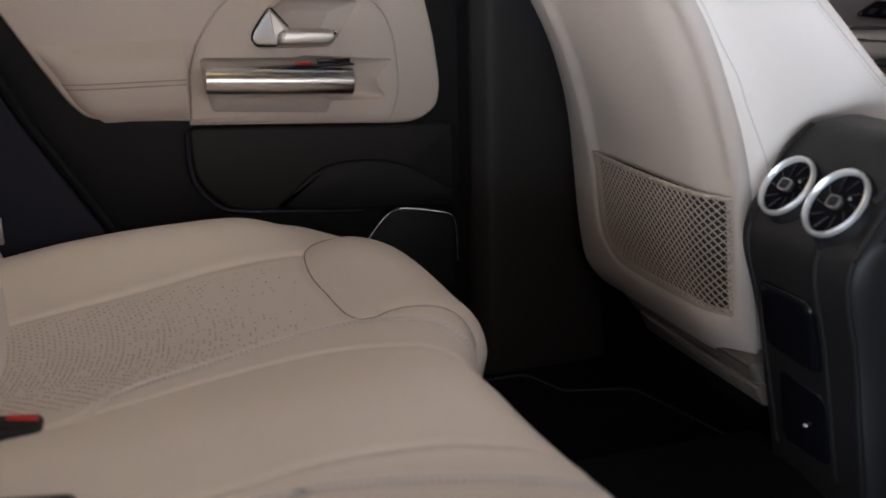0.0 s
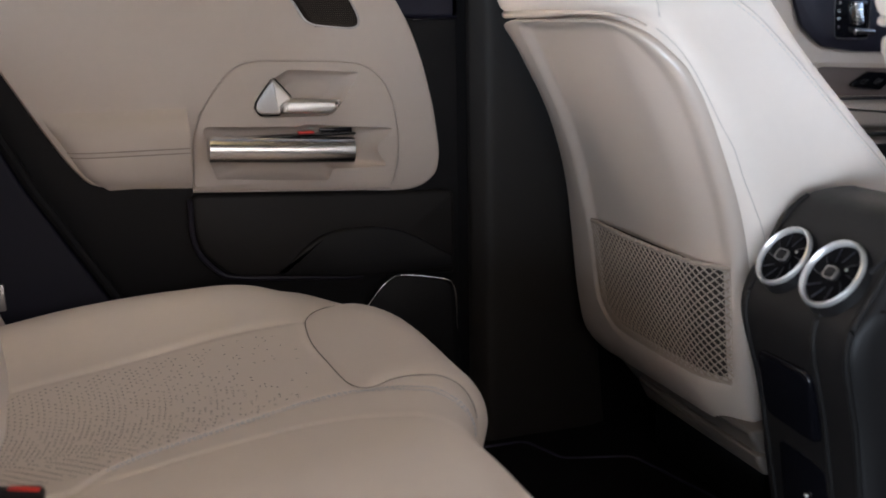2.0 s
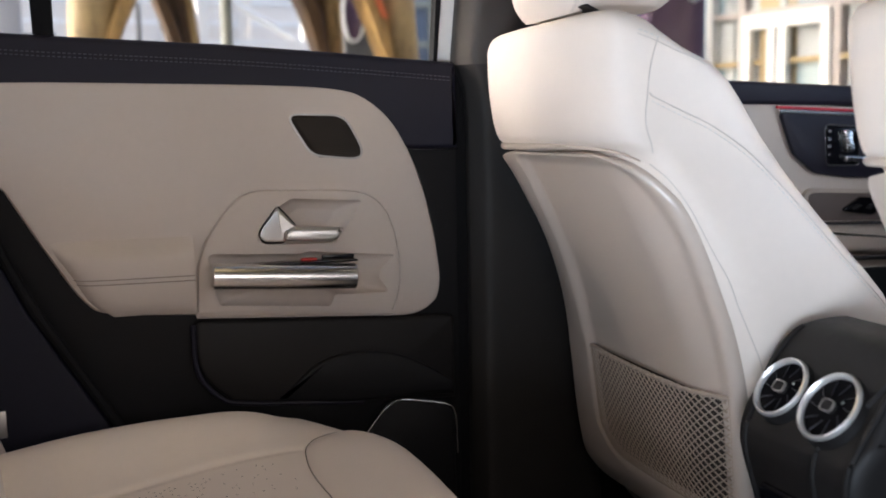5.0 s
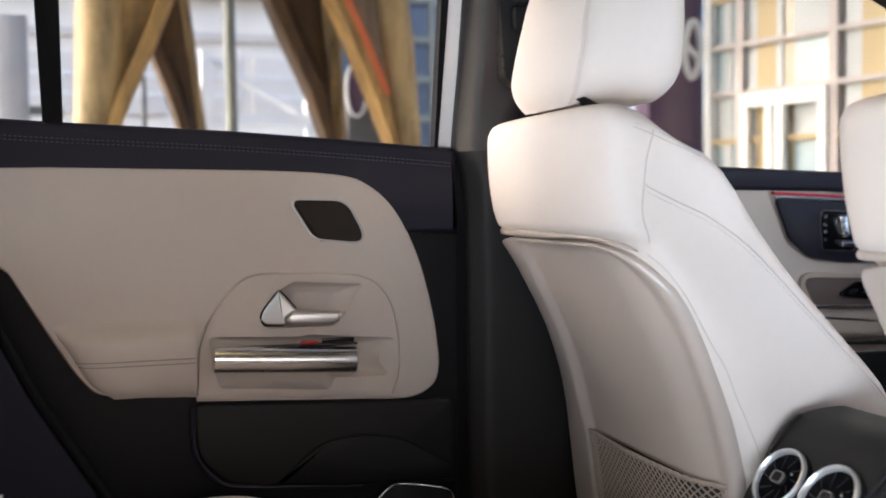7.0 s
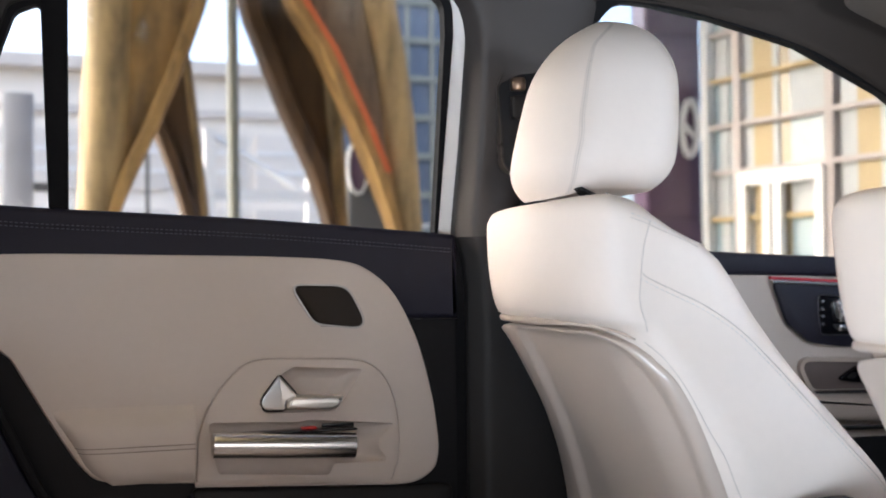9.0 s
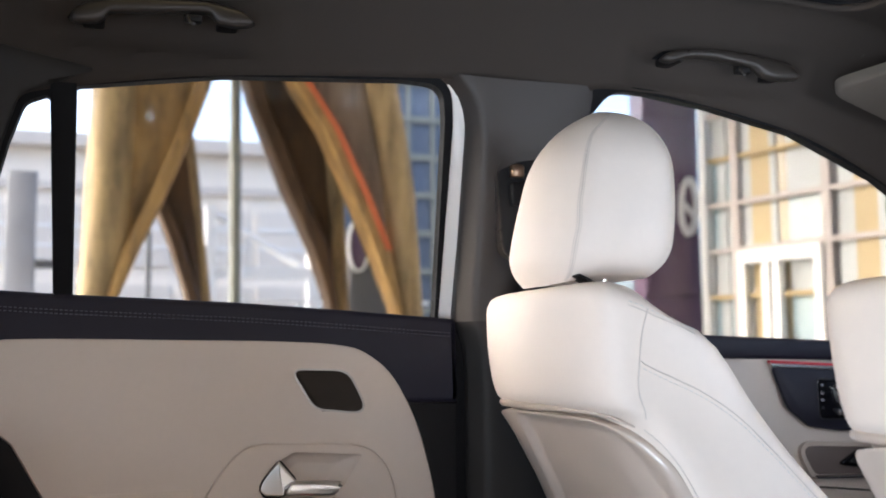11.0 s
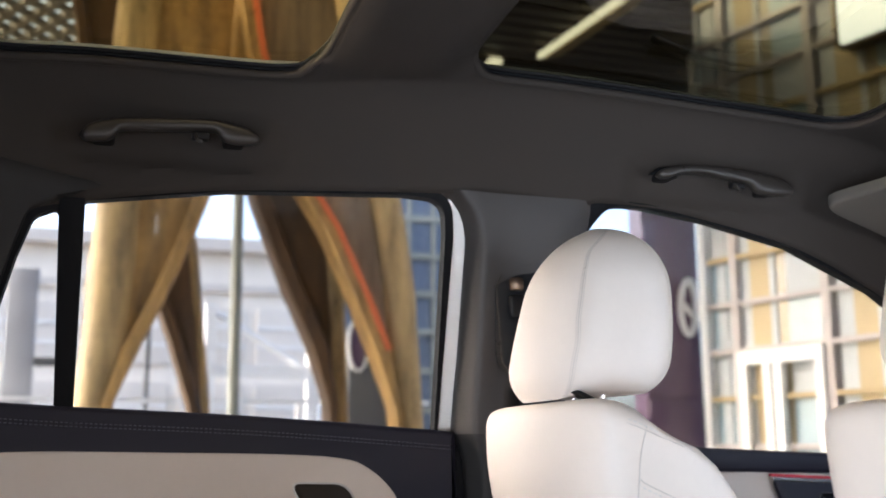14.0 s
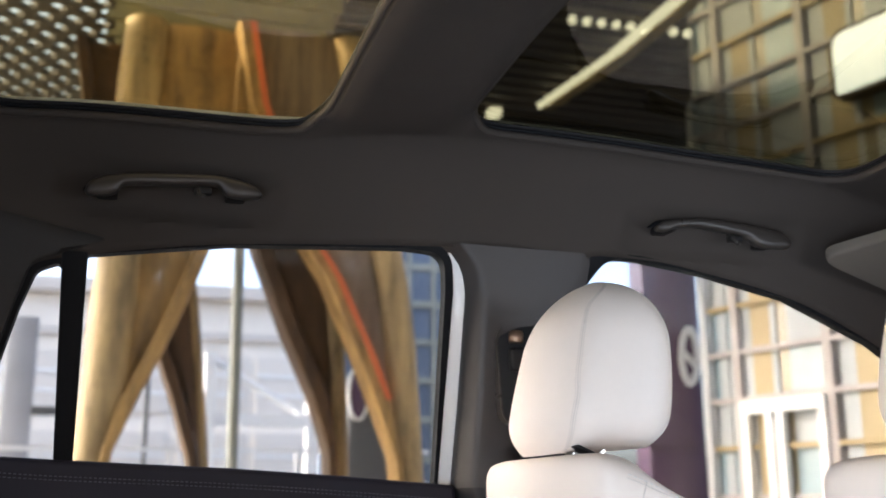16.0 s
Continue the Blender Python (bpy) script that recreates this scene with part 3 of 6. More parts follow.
part("slider_rim", holed(grown(plate, 0.004), plate, side(0.622), -0.02, 0.007), GRIP, belt, "raised satin rim")
part("bolt", tube([(0.150, 0.612, 1.330), (0.150, 0.612, 1.334), (0.150, 0.612, 1.352), (0.150, 0.612, 1.356)], lambda w: 0.016 if 0.2 < w < 0.8 else 0.013, 16), BRASS, belt, "bronze belt bolt")
part("belt_guide", slab(rpoly([(0.135, 1.270, 0.01), (0.132, 1.318, 0.01), (0.19, 1.325, 0.01), (0.20, 1.270, 0.01)]), side(0.617), 0.0, 0.014, 0.006, 3), SATIN, belt)
part("webbing", slab(rpoly([(0.14, 1.30), (0.19, 1.30), (0.225, 0.98), (0.18, 0.98)]), side(0.640), -0.002, 0.002, 0.0005), WEB, belt, "black woven webbing")

# rear quarter trim: the wheel arch side and the rear pillar
q = rpoly([(-1.25, 1.10), (-0.86, 0.72), (-0.80, 0.585), (-0.655, 0.34, 0.05), (-0.60, 0.10), (-0.60, -0.05), (-1.25, -0.05)])
quarter = root("quarter_trim", -0.9, 0.70, 0.0, "navy-black rear quarter trim over the wheel arch", "trim panel", kind="structure")
part("panel", slab(q, side(0.69), -0.06, 0.012, 0.012, 3), NAVY, quarter)
part("door_seal", tube([(-0.93, 0.684, 0.86), (-0.845, 0.682, 0.70), (-0.785, 0.680, 0.575), (-0.64, 0.678, 0.335), (-0.60, 0.678, 0.20)], 0.010, 8), RUBBER, quarter, "rubber door seal")
part("belt_tongue", block(-0.862, -0.845, 0.655, 0.662, 0.355, 0.405, 0.002), TRIMSILVER, quarter, "chrome belt tongue")
rp = rpoly([(-1.30, 1.06), (-0.93, 1.085), (-0.855, 1.36, 0.04), (-0.828, 1.442, 0.03), (-0.775, 1.462), (-0.70, 1.50), (-1.30, 1.62)])
tagged(part("pillar_rear", slab(rp, tilt, -0.04, 0.020, 0.010), PILLAR, kind="structure"), "dark grey rear pillar trim", "pillar")

# left front door
fd = root("door_2", 0.9, 0.74, 0.1, "closed front door, cream panel with a black control insert", "car door", kind="structure")
part("door_shell", slab(rpoly([(0.33, 0.98), (1.62, 0.90), (1.62, 0.30), (0.33, 0.30)]), side(0.73), -0.08, 0.0, 0.006), LEATHER_DOOR, fd, "cream front door panel")
part("belt_trim", slab(rpoly([(0.32, 1.030), (0.666, 1.000), (1.026, 0.986), (1.62, 0.955), (1.62, 0.90), (1.02, 0.940), (0.718, 0.945), (0.32, 0.96)]), side(0.72), -0.05, 0.006, 0.010, 3), DARK, fd, "navy belt-line trim")
part("trim_strip", slab(rpoly([(0.825, 0.940), (1.60, 0.902), (1.60, 0.897), (0.825, 0.934)]), side(0.72), 0.0, 0.012, 0.001), AMBIENT, fd, "red light strip")
part("silver_strip", slab(rpoly([(0.83, 0.933), (1.60, 0.896), (1.60, 0.886), (0.83, 0.923)]), side(0.72), 0.0, 0.010, 0.001), CHROME, fd)
part("control_insert", slab(rpoly([(0.832, 0.925, 0.01), (1.60, 0.885), (1.60, 0.745), (1.02, 0.770, 0.03), (0.93, 0.782, 0.06), (0.87, 0.83, 0.05)], 8), side(0.72), 0.0, 0.010, 0.006), DARK, fd, "black control insert")
sw = part("seat_switch", slab(rpoly([(0.949, 0.894, 0.012), (1.045, 0.888, 0.012), (1.045, 0.800, 0.01), (0.955, 0.802, 0.01)]), side(0.71), 0.0, 0.007, 0.004), GLOSS, fd, "seat adjusting switches")
part("switch_rim", holed(grown(rpoly([(0.949, 0.894, 0.012), (1.045, 0.888, 0.012), (1.045, 0.800, 0.01), (0.955, 0.802, 0.01)]), 0.004), rpoly([(0.949, 0.894, 0.012), (1.045, 0.888, 0.012), (1.045, 0.800, 0.01), (0.955, 0.802, 0.01)]), side(0.71), 0.0, 0.009), BRIGHT, sw)
for z in (0.880, 0.862, 0.844, 0.826):
    part("button", tube([(0.962, 0.704, z), (0.962, 0.700, z)], 0.004, 10), CHROME, sw)
part("switch_back", slab(rpoly([(0.992, 0.884, 0.01), (1.018, 0.882, 0.01), (1.028, 0.830, 0.006), (1.004, 0.828, 0.006)]), side(0.71), 0.006, 0.020, 0.006), CHROME, sw)
part("switch_seat", slab(rpoly([(1.000, 0.824, 0.006), (1.060, 0.820, 0.006), (1.060, 0.806, 0.006), (1.002, 0.808, 0.006)]), side(0.71), 0.006, 0.020, 0.006), CHROME, sw)
cup_o = rpoly([(0.905, 0.738, 0.03), (1.40, 0.715, 0.03), (1.40, 0.655, 0.02), (0.945, 0.668, 0.03)])
# Flat plate; the cup's dark inside is painted by its colour.
gc = part("grab_cup", slab(cup_o, side(0.73), 0.0, 0.006, 0.002), CUP_SHADE, fd, "flat brown plate painted with the grab cup's shade")
part("cup_rim", holed(grown(cup_o, 0.011), cup_o, side(0.73), 0.0, 0.013), PANEL, gc, "raised cream rim")
part("cup_ledge", slab(rpoly([(0.935, 0.668, 0.01), (1.40, 0.655), (1.40, 0.643), (0.945, 0.655, 0.01)]), side(0.73), 0.0, 0.022, 0.004, 3), BRIGHT, gc, "thin chrome ledge")
ws2 = part("window_switch", slab(rpoly([(1.005, 0.690, 0.008), (1.065, 0.722, 0.01), (1.15, 0.716, 0.01), (1.10, 0.678, 0.01)]), side(0.72), 0.0, 0.010, 0.003), GLOSS, fd, "window switches")
for x in (1.045, 1.085):
    part("rocker", slab(rpoly([(x - 0.012, 0.694, 0.003), (x + 0.004, 0.706, 0.003), (x + 0.020, 0.704, 0.003), (x + 0.006, 0.692, 0.003)]), side(0.72), 0.008, 0.015, 0.002), SATIN, ws2)
part("armrest", slab(rpoly([(0.90, 0.66, 0.03), (1.55, 0.63, 0.03), (1.55, 0.57, 0.02), (0.94, 0.60, 0.03)]), side(0.73), 0.0, 0.05, 0.015, 3), PANEL, fd)
part("metal_strip", slab(rpoly([(0.86, 0.592), (1.55, 0.565), (1.55, 0.553), (0.86, 0.580)]), side(0.72), 0.0, 0.03, 0.003), CHROME, fd)
part("lower_panel", slab(rpoly([(0.33, 0.56), (1.60, 0.54), (1.60, -0.05), (0.33, -0.05)]), side(0.725), -0.05, 0.01, 0.006), BLACK, fd, "black lower door panel")
fw = root("window_2", 0.8, 0.73, 1.0, "clear front door window in a black frame", "window", kind="structure")
fo = rpoly([(0.322, 1.00), (0.304, 1.44, 0.10), (0.372, 1.532, 0.08), (0.46, 1.530), (0.62, 1.510), (0.85, 1.466), (1.10, 1.372), (1.32, 1.25), (1.58, 1.03), (1.60, 0.95)], 6)
part("pane", slab(grown(fo, 0.01), tilt, -0.004, 0.0, 0.0005), GLASS, fw).visible_shadow = False
fo_out = rpoly([(0.302, 1.00), (0.296, 1.49, 0.03), (0.325, 1.545, 0.03), (0.46, 1.540), (0.62, 1.520), (0.85, 1.476), (1.10, 1.382), (1.32, 1.26), (1.59, 1.04), (1.61, 0.95)], 6)
part("window_seal", holed(fo_out, fo, tilt, -0.02, 0.010), RUBBER, fw, "black rubber window seal")

# ---- headliner with two glass roofs ----
ZW = [(-1.4, 1.30), (-0.86, 1.435), (-0.78, 1.456), (-0.735, 1.465), (-0.46, 1.503), (-0.10, 1.525), (0.02, 1.530), (0.10, 1.535), (0.30, 1.520), (0.345, 1.533), (0.46, 1.533), (0.62, 1.512), (0.85, 1.468), (1.10, 1.374), (1.32, 1.25), (1.7, 1.02)]
ZR = [(-1.4, 1.58), (-1.0, 1.68), (-0.7, 1.704), (-0.42, 1.708), (-0.16, 1.728), (0.10, 1.736), (0.30, 1.732), (0.54, 1.722), (0.81, 1.711), (0.95, 1.690), (1.2, 1.61), (1.7, 1.36)]
YR = -0.515  # the openings' edge on the far side
HOLES = [(-0.95, -0.296, 0.515), (-0.022, 0.905, 0.468)]


def opening(x):
    """Half the width of the roof's opening."""
    return lerp_table(x, [(-0.296, 0.515), (-0.022, 0.468)])


def roof_rail(x, w):
    """From the window's top edge (w 0) up to the roof's opening (w 1)."""
    z0, z1 = lerp_table(x, ZW), lerp_table(x, ZR)
    y0 = 0.735 - 0.25 * (z0 - 1.05) - 0.012
    y = y0 + (opening(x) - y0) * w
    z = z0 + (z1 - z0) * (1 - (1 - w) ** 1.6)
    for xc, zc, half in ((-0.575, 1.588, 0.175), (0.628, 1.588, 0.185)):
        a, b = max(0.0, 1 - (abs(x - xc) / (half + 0.045)) ** 6), max(0.0, 1 - ((z - zc) / 0.052) ** 4)
        y += 0.020 * a * b
    return (x, y, z)


def hole_gap(x, y):
    """Distance from the nearest roof opening's edge, negative inside it."""
    best = 9.0
    for x0, x1, y1 in HOLES:
        r = 0.11
        qx, qy = abs(x - (x0 + x1) / 2) - (x1 - x0) / 2 + r, abs(y - (YR + y1) / 2) - (y1 - YR) / 2 + r
        best = min(best, math.hypot(max(qx, 0), max(qy, 0)) + min(max(qx, qy), 0) - r)
    return best


def bar_roll(x, y):
    """How far the strip between the two openings turns up at its edges."""
    k = min(1.0, max(0.0, 1 - (abs(x + 0.159) - 0.137) / 0.05))
    return 0.026 * k * k * (3 - 2 * k) * max(0.0, 1 - max(0.0, hole_gap(x, y)) / 0.075) ** 2


def roof(x, w):
    """The headliner from the window's top edge (0) over the roof (1 to 2) to the other side (3)."""
    if w <= 1:
        return roof_rail(x, w)
    if w >= 2:
        q = roof_rail(x, 3 - w)
        return (x, -q[1] - 0.20 + (opening(x) + 0.20 + YR), q[2])
    y = opening(x) + (YR - opening(x)) * (w - 1)
    v = 2 * w - 3
    return (x, y, lerp_table(x, ZR) + 0.020 * (1 - v * v) ** 2 + bar_roll(x, y))


bm = bmesh.new()
NX = 210
ws = [float(k) for k in np.linspace(0, 1, 22)] + [1 + float(k) for k in np.linspace(0, 1, 76)[1:]] + [2 + float(k) for k in np.linspace(0, 1, 12)[1:]]
grid = [[bm.verts.new(roof(-1.35 + 2.9 * i / NX, w)) for w in ws] for i in range(NX + 1)]
for i in range(NX):
    for j in range(len(ws) - 1):
        q4 = (grid[i][j], grid[i + 1][j], grid[i + 1][j + 1], grid[i][j + 1])
        mid = sum((q.co for q in q4), Vector()) / 4
        if not 1 <= (ws[j] + ws[j + 1]) / 2 <= 2 or hole_gap(mid.x, mid.y) > 0:
            bm.faces.new(q4)
for q in bm.verts:
    g0 = hole_gap(q.co.x, q.co.y)
    if q.is_boundary and q.link_faces and abs(g0) < 0.02:
        for _ in range(3):
            g0, h0 = hole_gap(q.co.x, q.co.y), 0.001
            q.co.x, q.co.y = q.co.x - g0 * (hole_gap(q.co.x + h0, q.co.y) - g0) / h0, q.co.y - g0 * (hole_gap(q.co.x, q.co.y + h0) - g0) / h0
bmesh.ops.delete(bm, geom=[q for q in bm.verts if not q.link_faces], context="VERTS")
tagged(part("headliner", bm, FABRIC, kind="structure"), "charcoal fabric headliner round two glass roof openings", "ceiling")
bmesh_solid = bpy.data.objects["headliner"].modifiers.new("thickness", "SOLIDIFY")
bmesh_solid.thickness, bmesh_solid.offset = 0.012, 1.0
XY = lambda u, v, e: (u, v, e)
for nm, (x0, x1, y1), lab in (("roof_window_rear", HOLES[0], "tinted rear glass roof panel in a black frame"), ("roof_window_front", HOLES[1], "tinted front glass roof panel in a black frame")):
    rw = root(nm, (x0 + x1) / 2, 0, 1.76, lab, "roof window", kind="structure")
    inn = rpoly([(x0, YR, 0.11), (x1, YR, 0.11), (x1, y1, 0.11), (x0, y1, 0.11)], 10)
    inn = [a.lerp(b, k / 12) for a, b in zip(inn, inn[1:] + inn[:1]) for k in range(12 if (b - a).length > 0.1 else 1)]

    def fz(u, v, e):
        w = max(-1.0, min(1.0, (2 * v - y1 - YR) / (y1 - YR)))
        return (u, v, lerp_table(u, ZR) + e + 0.020 * (1 - w * w) ** 2 + bar_roll(u, v) * (e < 0.033))
    lip = [fz(p.x, p.y, 0.007) for p in inn]
    part("rolled_edge", tube(lip, 0.0085, 10, closed=True), FABRIC, rw, "rolled fabric edge")
    part("frame", holed(grown(inn, 0.03), grown(inn, 0.003), fz, 0.010, 0.030), BLACK, rw, "black roof window frame")
    part("inner_seal", tube([fz(p.x, p.y, 0.021) for p in grown(inn, 0.002)], 0.0045, 8, closed=True), RUBBER, rw, "rubber seal")
    part("outer_seal", tube([fz(p.x, p.y, 0.029) for p in grown(inn, 0.000)], 0.0030, 8, closed=True), SATIN, rw, "stepped rubber seal")
    part("pane", sheet(lambda u, v: fz(x0 - 0.02 + (x1 - x0 + 0.04) * u, YR - 0.02 + (y1 - YR + 0.04) * v, 0.034), 16, 10), FRONTGLASS if x0 > -0.1 else ROOFGLASS, rw).visible_shadow = False


def grab(tops, lows, hook):
    """A folding handle: a bowed bar whose broad ends fold down to the roof. Rows of x and the height of its upper and lower edge."""
    x0, x1 = tops[0][0], tops[-1][0]
    g = root("grab_handle", (x0 + x1) / 2, 0.55, lows[2][1], "dark grey folding grab handle with a coat hook", "grab handle", group="roof grab handles")
    rings = []
    for w in [0, 0.006, 0.015, 0.03] + [float(k) for k in np.linspace(0.05, 0.95, 60)] + [0.97, 0.985, 0.994, 1]:
        x = x0 + (x1 - x0) * w
        zt, zb = lerp_table(x, tops), lerp_table(x, lows)
        k = math.sqrt(max(0.0, 1 - max(0, 1 - min(w, 1 - w) / 0.03) ** 2)) * 0.94 + 0.06
        hz, hy = (zt - zb) / 2 * k, 0.015 * k
        rings.append([(x, 0.534 + hy * math.copysign(abs(math.cos(a)) ** 0.6, math.cos(a)), (zt + zb) / 2 + hz * math.copysign(abs(math.sin(a)) ** 0.6, math.sin(a))) for a in (2 * math.pi * j / 20 for j in range(20))])
    part("grip", loft(rings), GRIP, g, "bowed satin grip")
    # Black cord added over the bar for the shade of the recess gap.
    rim = [(x, 0.560, lerp_table(x, tops) + 0.002) for x in np.linspace(x0 - 0.004, x1 + 0.004, 40)]
    part("recess_rim", tube(rim, lambda w: 0.0065 * min(1, 0.3 + 12 * min(w, 1 - w)), 8), RUBBER, g, "black cord standing for the shade in the handle's recess gap")
    for x in (x0 + 0.040, x1 - 0.045):
        z = (lerp_table(x, tops) + lerp_table(x, lows)) / 2
        part("mount", block(x - 0.020, x + 0.020, 0.535, 0.605, z - 0.010, z + 0.010, 0.006), SATIN, g, "hinge block")
    x, z = hook
    part("coat_hook", tube(spline([(x, 0.55, z + 0.012), (x, 0.530, z + 0.004), (x + 0.003, 0.522, z - 0.008), (x + 0.012, 0.526, z - 0.010)], 4), 0.004, 8), GRIP, g, "coat hook")
    part("hook_base", block(x - 0.006, x + 0.026, 0.528, 0.548, z - 0.004, z + 0.010, 0.003), SATIN, g)
    return g


grab([(-0.741, 1.574), (-0.732, 1.587), (-0.70, 1.602), (-0.62, 1.612), (-0.501, 1.618), (-0.441, 1.609), (-0.412, 1.590)],
     [(-0.741, 1.564), (-0.734, 1.560), (-0.70, 1.562), (-0.686, 1.567), (-0.672, 1.584), (-0.58, 1.592), (-0.50, 1.598), (-0.49, 1.592), (-0.481, 1.580), (-0.45, 1.576), (-0.42, 1.579), (-0.412, 1.583)], (-0.535, 1.584))
grab([(0.455, 1.594), (0.48, 1.606), (0.592, 1.617), (0.69, 1.612), (0.769, 1.601), (0.803, 1.578)],
     [(0.455, 1.584), (0.475, 1.582), (0.515, 1.595), (0.562, 1.599), (0.62, 1.593), (0.672, 1.586), (0.693, 1.580), (0.708, 1.567), (0.74, 1.562), (0.792, 1.565), (0.803, 1.571)], (0.650, 1.576))
visor = root("sun_visor", 1.0, 0.45, 1.53, "folded dark grey sun visor at the roof's edge", "sun visor")
part("blade", slab(rpoly([(0.845, 0.50, 0.07), (1.14, 0.56, 0.03), (1.17, 0.10, 0.03), (0.90, 0.10, 0.03)]), lambda u, v, e: (u, v, 1.535 + e - 0.22 * (u - 0.87) + 0.04 * (0.5 - v)), 0.018, -0.006, 0.008, 3), VISOR, visor, "padded visor blade")
clip_c, clip_a = Vector((0.985, 0.530, 1.634)), Vector((0, 0.65, -0.75))
part("clip", tube([clip_c + Vector((1, 0, 0)) * 0.012 * math.cos(a) + clip_a * 0.012 * math.sin(a) for a in (2 * math.pi * k / 18 for k in range(18))], 0.003, 6, closed=True), GRIP, visor, "round visor clip")


# ---- front seats ----
REAR = [(0.10, 0.340), (0.20, 0.322), (0.30, 0.305), (0.45, 0.288), (0.55, 0.265), (0.65, 0.226), (0.75, 0.175), (0.83, 0.128), (0.862, 0.100), (0.875, 0.072), (0.91, 0.058), (0.97, 0.052), (1.03, 0.055), (1.06, 0.066), (1.075, 0.088), (1.085, 0.13)]
FRONT = [(0.10, 0.70), (0.30, 0.70), (0.50, 0.67), (0.60, 0.622), (0.69, 0.537), (0.80, 0.435), (0.90, 0.370), (0.972, 0.314), (1.03, 0.232), (1.06, 0.178), (1.075, 0.160), (1.085, 0.150)]
HALF = [(0.10, 0.235), (0.20, 0.282), (0.30, 0.305), (0.60, 0.308), (0.70, 0.305), (0.78, 0.296), (0.83, 0.284), (0.862, 0.275), (0.90, 0.271), (1.00, 0.274), (1.04, 0.272), (1.062, 0.258), (1.075, 0.232), (1.085, 0.18)]
WRAP = [(0.45, 0.9), (0.60, 2.2), (0.72, 4.5)]
SHELL = [(0.172, 0.24), (0.18, 0.268), (0.195, 0.287), (0.25, 0.303), (0.45, 0.310), (0.60, 0.306), (0.70, 0.298), (0.78, 0.287), (0.82, 0.272), (0.845, 0.235), (0.858, 0.15)]
INNER = [(0.25, 0.176), (0.32, 0.190), (0.39, 0.196), (0.461, 0.200), (0.507, 0.204), (0.579, 0.196), (0.661, 0.180), (0.762, 0.168), (0.838, 0.152)]
NEARI = [(0.172, 0.255), (0.25, 0.262), (0.45, 0.267), (0.60, 0.269), (0.728, 0.274), (0.778, 0.270), (0.806, 0.258), (0.832, 0.240), (0.846, 0.212), (0.852, 0.17)]
NEARO = [(0.172, 0.262), (0.19, 0.268), (0.25, 0.272), (0.45, 0.275), (0.60, 0.277), (0.728, 0.282), (0.778, 0.278), (0.806, 0.266), (0.832, 0.248), (0.848, 0.220), (0.858, 0.17)]


def top_fall(x, z):
    """The shoulder's top falls away towards the front."""
    w = min(1.0, max(0.0, (z - 0.99) / 0.07))
    return z + w * w * (3 - 2 * w) * (0.013 - 0.24 * (x - 0.055))



def seat_ring(z, yc, n=48, grow=0.0):
    """The seat back's section at a height: a rounded block, its rear corners tighter."""
    x0, x1, h = lerp_table(z, REAR) - grow, lerp_table(z, FRONT) + grow, lerp_table(z, HALF) + grow
    cx, hx = (x0 + x1) / 2, (x1 - x0) / 2
    out = []
    for k in range(n):
        a = 2 * math.pi * k / n
        c, s = math.cos(a), math.sin(a)
        p = 0.38 if c < 0 else 0.5
        x = cx + hx * math.copysign(abs(c) ** p, c)
        out.append((x, yc + h * math.copysign(abs(s) ** 0.42, s), top_fall(x, z)))
    return out


def rear_x(y, z, yc, out=0.0):
    """The seat back's rear face at a place."""
    x0, x1, h = lerp_table(z, REAR), lerp_table(z, FRONT), lerp_table(z, HALF)
    s = min(0.999, abs((y - yc) / h)) ** (1 / 0.42)
    c = math.sqrt(max(0.0, 1 - s * s)) ** 0.38
    return (x0 + x1) / 2 - (x1 - x0) / 2 * c - out


